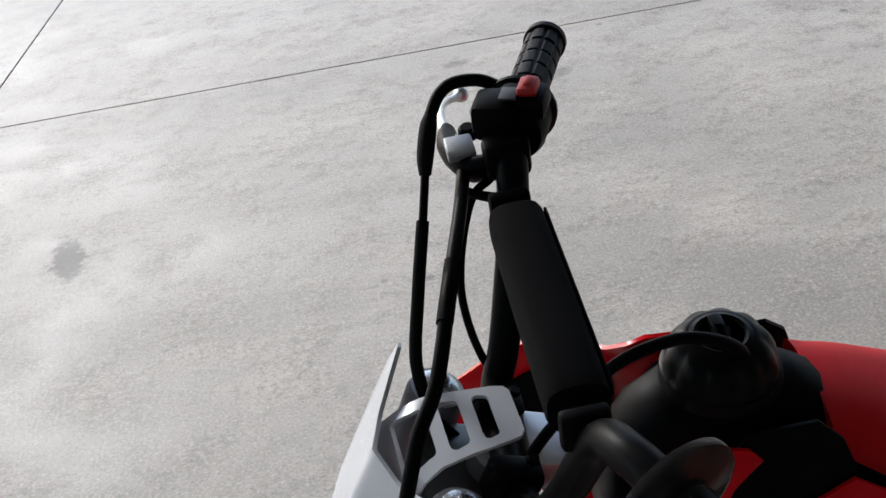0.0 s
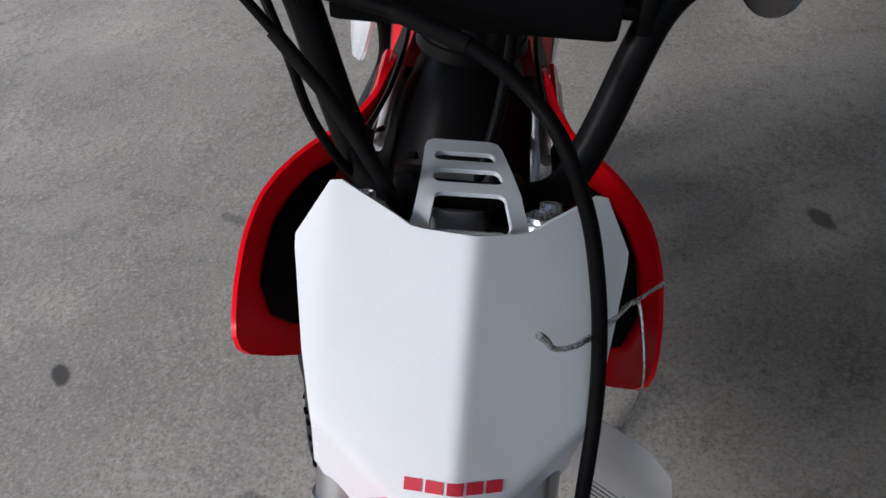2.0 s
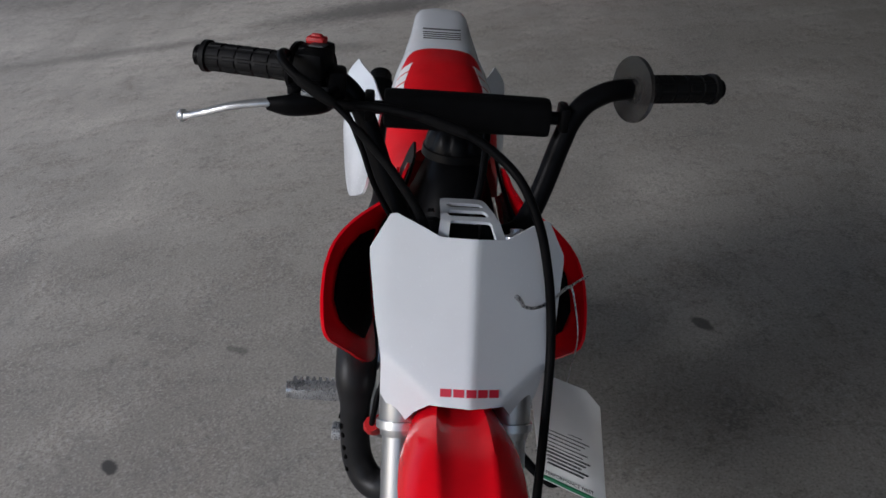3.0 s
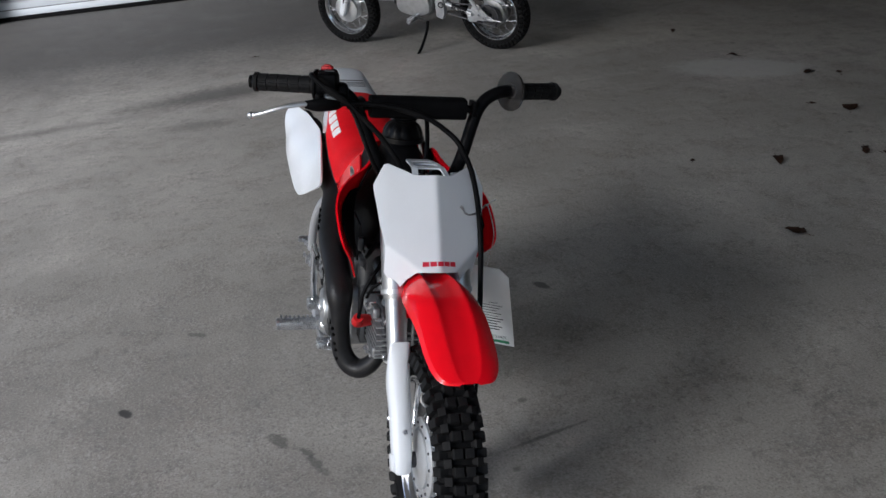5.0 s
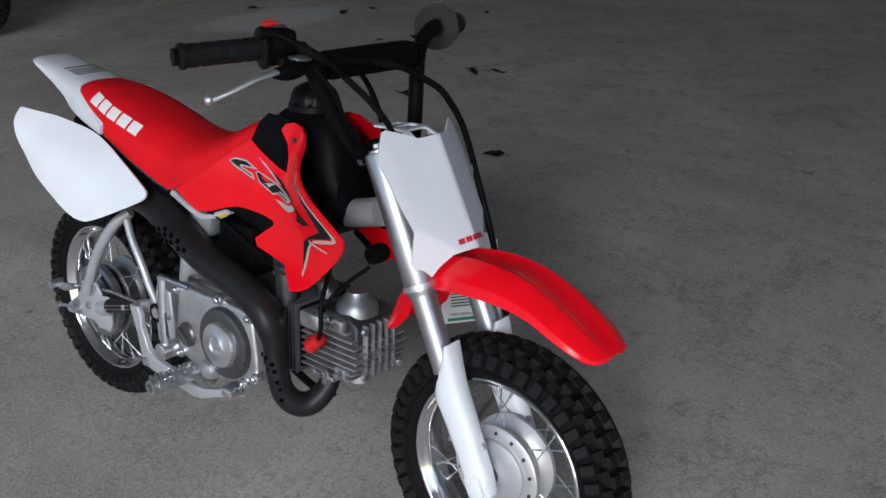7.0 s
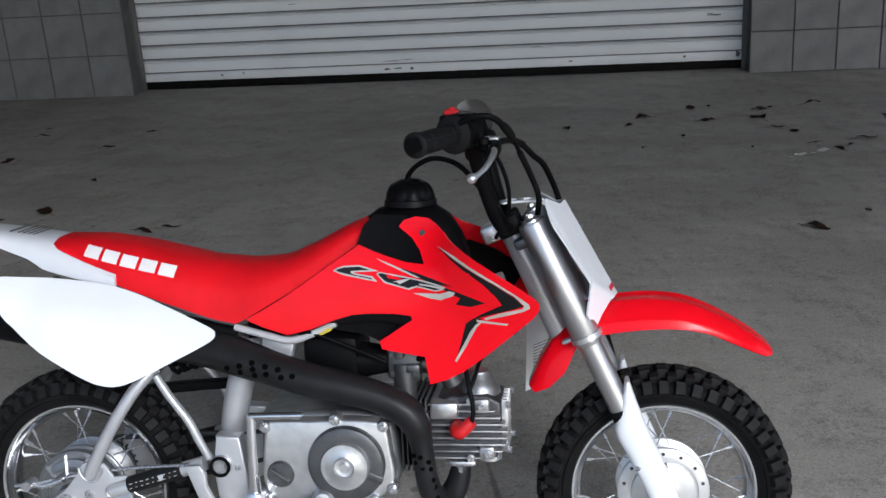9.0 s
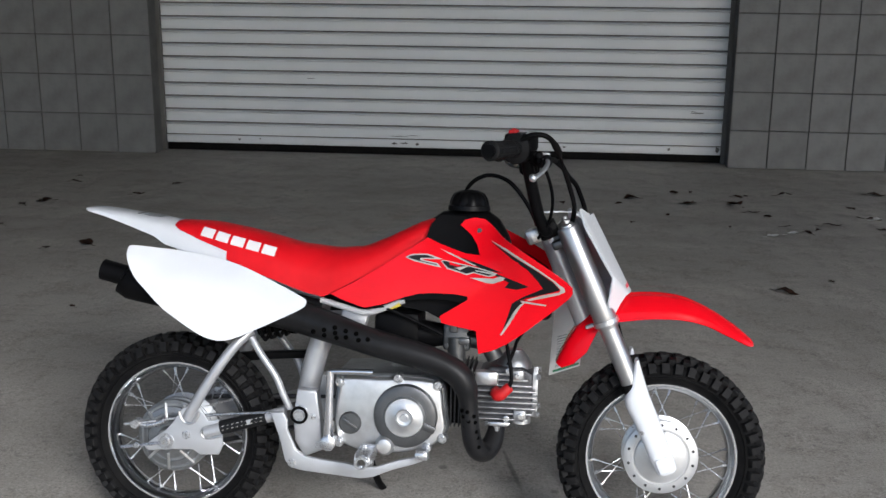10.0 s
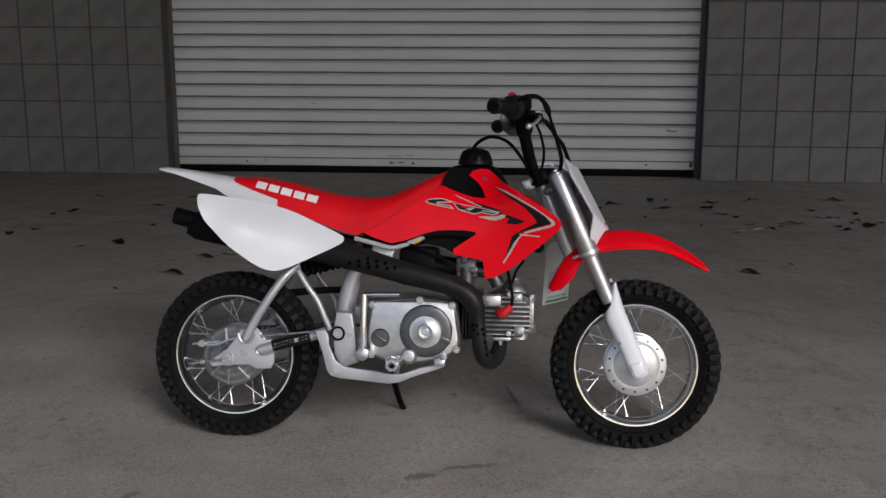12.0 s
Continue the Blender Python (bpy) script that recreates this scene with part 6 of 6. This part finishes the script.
def dark_hole(at, normal, r):
    """A punched hole drawn as a black disc on the uncut shield: its shade is put into colour."""
    m = Matrix.Translation(at) @ Vector((0, 1, 0)).rotation_difference(Vector(normal)).to_matrix().to_4x4()
    part("hole_shade_disc", lathe(bmesh.new(), [(r * 1.2, -0.002), (r * 1.2, 0.0003), (r, 0.0006), (0, 0.0006)], 12, m), HOLESHADE, pipe)


line, width = glide(PIPE, 12), glide([(r, 0, 0) for r in RADII], 12)
for x, z in ((0.280, 0.413), (0.301, 0.418), (0.301, 0.408), (0.321, 0.423), (0.322, 0.414), (0.3245, 0.405), (0.3415, 0.418), (0.3425, 0.4075), (0.361, 0.4145), (0.366, 0.404), (0.383, 0.406)):
    k = min(range(100, len(line)), key=lambda q: abs(line[q].x - x))
    up = max(-0.9, min(0.9, (z - line[k].z) / width[k].x))
    d = Vector((0.0, -math.sqrt(1 - up * up), up))
    dark_hole(Vector((x, line[k].y, line[k].z)) + d * (width[k].x + 0.0012), d, 0.0036)
for i in range(16):
    p = Vector((0.565, -0.1005, 0.285)).lerp(Vector((0.577, -0.089, 0.213)), i / 15)
    a = (-0.6, -0.1, 0.45)[i % 3]
    d = Vector((math.sin(a), -math.cos(a), 0.15 * (i % 2))).normalized()
    dark_hole(p + d * 0.0206, d, 0.003)
bm = bmesh.new()
block(bm, (0.613, -0.027, 0.247), (0.045, 0.05, 0.008), 0.002)
for y in (-0.047, -0.006):
    bolt(bm, (0.613, y, 0.243), (0, 0, -1), 0.005, 0.010)
part("exhaust_flange", bm, STEEL, pipe)

bike.matrix_world = pose(0, -0.0316, -0.0019, -LEAN, 0, 0)

# a second, like bike stands further off in the bay
other = copy_thing(bike, pose(-2.90, 1.20, -0.0019, 0, 0, 223.5) @ pose(0, 0, 0, -LEAN, 0, 0))
tagged(other, "second small dirt bike on its stand before the wall", "motorcycle")


# ---------------------------------------------------------------- hang tag on the brake cable
TAG = Matrix(((0.682, 0.012, 0.731, 0.7377), (0.731, 0.010, -0.682, 0.1639), (-0.016, 1.0, 0.002, 0.358), (0, 0, 0, 1)))
tag = new("hang_tag")
tag.matrix_world = TAG
tagged(tag, "white printed card hang tag wired to the front brake cable", "hang tag")
bm = bmesh.new()
cut = [(-0.045, -0.076), (0.045, -0.076), (0.045, 0.062), (0.028, 0.076), (-0.028, 0.076), (-0.045, 0.062)]
lo = [bm.verts.new((x, y, -0.0003)) for x, y in cut]
hi = [bm.verts.new((x, y, 0.0003)) for x, y in cut]
bm.faces.new(lo[::-1])
bm.faces.new(hi)
for i in range(6):
    bm.faces.new((lo[i], lo[(i + 1) % 6], hi[(i + 1) % 6], hi[i]))
for v in bm.verts:
    v.co.z += 0.10 * v.co.x ** 2 + 0.004 * math.sin(v.co.y * 20)
part("card", bm, PAPER, tag, "white card", smooth=False)
for side in (1, -1):
    for r in range(15):
        y = 0.028 - r * 0.0052
        wide = 0.058 - 0.012 * ((r * 7) % 5) / 4
        bm = bmesh.new()
        block(bm, (-0.03 + wide / 2, y, side * 0.0008 + 0.0001), (wide, 0.0010, 0.0004), 0)
        part("text_line", bm, PRINT, tag)
    bm = bmesh.new()
    slab(bm, [(-0.014, 0.040), (0.014, 0.048), (0.010, 0.054), (-0.002, 0.053), (-0.012, 0.047)], -0.0002, 0.0002, 0, Matrix(((1, 0, 0, 0), (0, 0, 1, 0), (0, 1, 0, side * 0.0009), (0, 0, 0, 1))))
    part("printed_emblem", bm, DECALRED, tag, "dark red printed wing shape")
    bm = bmesh.new()
    block(bm, (0, -0.068, side * 0.0008), (0.074, 0.004, 0.0004), 0)
    part("colour_strip", bm, GREENPRINT, tag)
words = bpy.data.curves.new("slogan", "FONT")
words.body, words.size, words.extrude, words.align_x = "PERFORMANCE FIRST", 0.0068, 0.0001, "CENTER"
words.materials.append(PRINT)
slogan = new("slogan", words)
slogan.parent, slogan.location = tag, (0, -0.061, 0.0012)
TOP = TAG @ Vector((0, 0.07, 0))
for path, radii in (([TOP, TOP + Vector((0.010, 0.004, 0.025)), Vector((0.765, 0.176, 0.50)), Vector((0.748, 0.176, 0.535)), Vector((0.744, 0.172, 0.547)), Vector((0.764, 0.155, 0.547)), Vector((0.783, 0.137, 0.549)), Vector((0.794, 0.124, 0.557)),
                      Vector((0.797, 0.120, 0.566)), Vector((0.799, 0.116, 0.572))], [0.0006, 0.0006, 0.0007, 0.001, 0.0016, 0.0018, 0.0018, 0.0018, 0.0022, 0.0026]),
                    ([Vector((0.746, 0.171, 0.547)), Vector((0.738, 0.182, 0.549)), Vector((0.730, 0.192, 0.549))], [0.0016, 0.001, 0.0016])):
    part("tie_wire", tube(bmesh.new(), [TAG.inverted() @ p for p in path], radii, 8, 4), STEEL, tag, "twisted tie wire")

# ---------------------------------------------------------------- dry leaves and bits on the floor
# where they lie, by the length of the leaf
LEAVES = {
    0.072: ((1.04, 3.18), (1.25, 3.32), (1.30, 3.09), (1.50, 3.11), (2.20, 3.41), (2.18, 2.70), (1.48, 1.72), (-1.60, 2.73), (-1.10, 2.03), (-0.11, 1.25)),
    0.052: ((1.54, 3.27), (1.61, 2.87), (1.72, 2.60), (2.01, 3.09), (2.05, 2.89), (2.20, 3.02), (2.16, 2.85), (2.06, 2.60), (-1.67, 2.66), (-1.24, 2.94), (-2.10, 2.06), (-1.65, 2.18), (-1.58, 2.28), (0.72, 3.04), (-1.15, 3.20)),
    0.030: ((1.33, 3.36), (1.58, 3.30), (2.04, 2.69), (2.00, 2.91), (2.12, 2.78), (1.18, 2.85), (1.02, 2.69), (1.66, 1.88), (-1.69, 3.32), (-1.09, 2.43), (-0.81, 1.27), (-1.22, 1.95), (0.98, 3.06), (1.78, 2.66), (2.26, 2.80), (-3.47, 0.0), (1.42, 2.66))}
CURLED = ((1.77, 3.36, 0.095), (1.85, 2.74, 0.10), (1.56, 2.95, 0.07), (-1.65, 3.18, 0.075), (-0.64, 1.80, 0.09), (-0.56, 1.84, 0.08), (-0.68, 1.51, 0.11), (-2.74, 2.06, 0.08), (1.66, 2.70, 0.05))


def leaf(x, y, size, turn, pale=False, slim=1.0):
    """A dry, curled leaf with a stalk and a ragged outline."""
    bm = bmesh.new()
    rows = []
    for i in range(9):
        t = i / 8
        w = 0.42 * math.sin(math.pi * min(1, t * 1.02)) ** 0.7 * (1 - 0.35 * t) * (0.75 + 0.5 * random.random()) * slim
        row = []
        for u in (-1, -0.5, 0, 0.5, 1):
            row.append((size * (t - 0.5), size * w * u, 0.002 + size * (0.22 * abs(u) * w + 0.10 * math.sin(t * 3 + x * 9) ** 2 + 0.05 * random.random())))
        rows.append(row)
    g = [[bm.verts.new(p) for p in r] for r in rows]
    for a, b in zip(g, g[1:]):
        for i in range(4):
            bm.faces.new((a[i], a[i + 1], b[i + 1], b[i]))
    bmesh.ops.solidify(bm, geom=bm.faces[:], thickness=0.0008)
    tube(bm, [(-size * 0.5, 0, 0.003), (-size * 0.72, size * 0.08, 0.002), (-size * 0.85, size * 0.05, 0.003)], 0.0008, 5, 2)
    low = min(v.co.z for v in bm.verts)
    for v in bm.verts:
        v.co.z -= low
    ob = part("leaf", bm, PAPER if pale else LEAFM)
    ob.matrix_world = pose(x, y, 0, 0, 0, turn)
    tagged(ob, "pale crumpled scrap lying on the concrete" if pale else "small dry brown leaf lying on the concrete", "scrap" if pale else "leaf", "" if pale else "dry leaves on the floor")
    return ob


random.seed(11)
for size, places in LEAVES.items():
    for x, y in places:
        leaf(x, y, size * (0.85 + 0.3 * random.random()), random.random() * 360, slim=0.7 + 0.5 * random.random())
for x, y, size in CURLED:
    leaf(x, y, size * 0.85, random.uniform(-35, 35), slim=0.45)
for x, y, size in ((1.57, 2.52, 0.052), (1.66, 2.57, 0.055), (2.07, 2.88, 0.05)):
    leaf(x, y, size, 20, True)
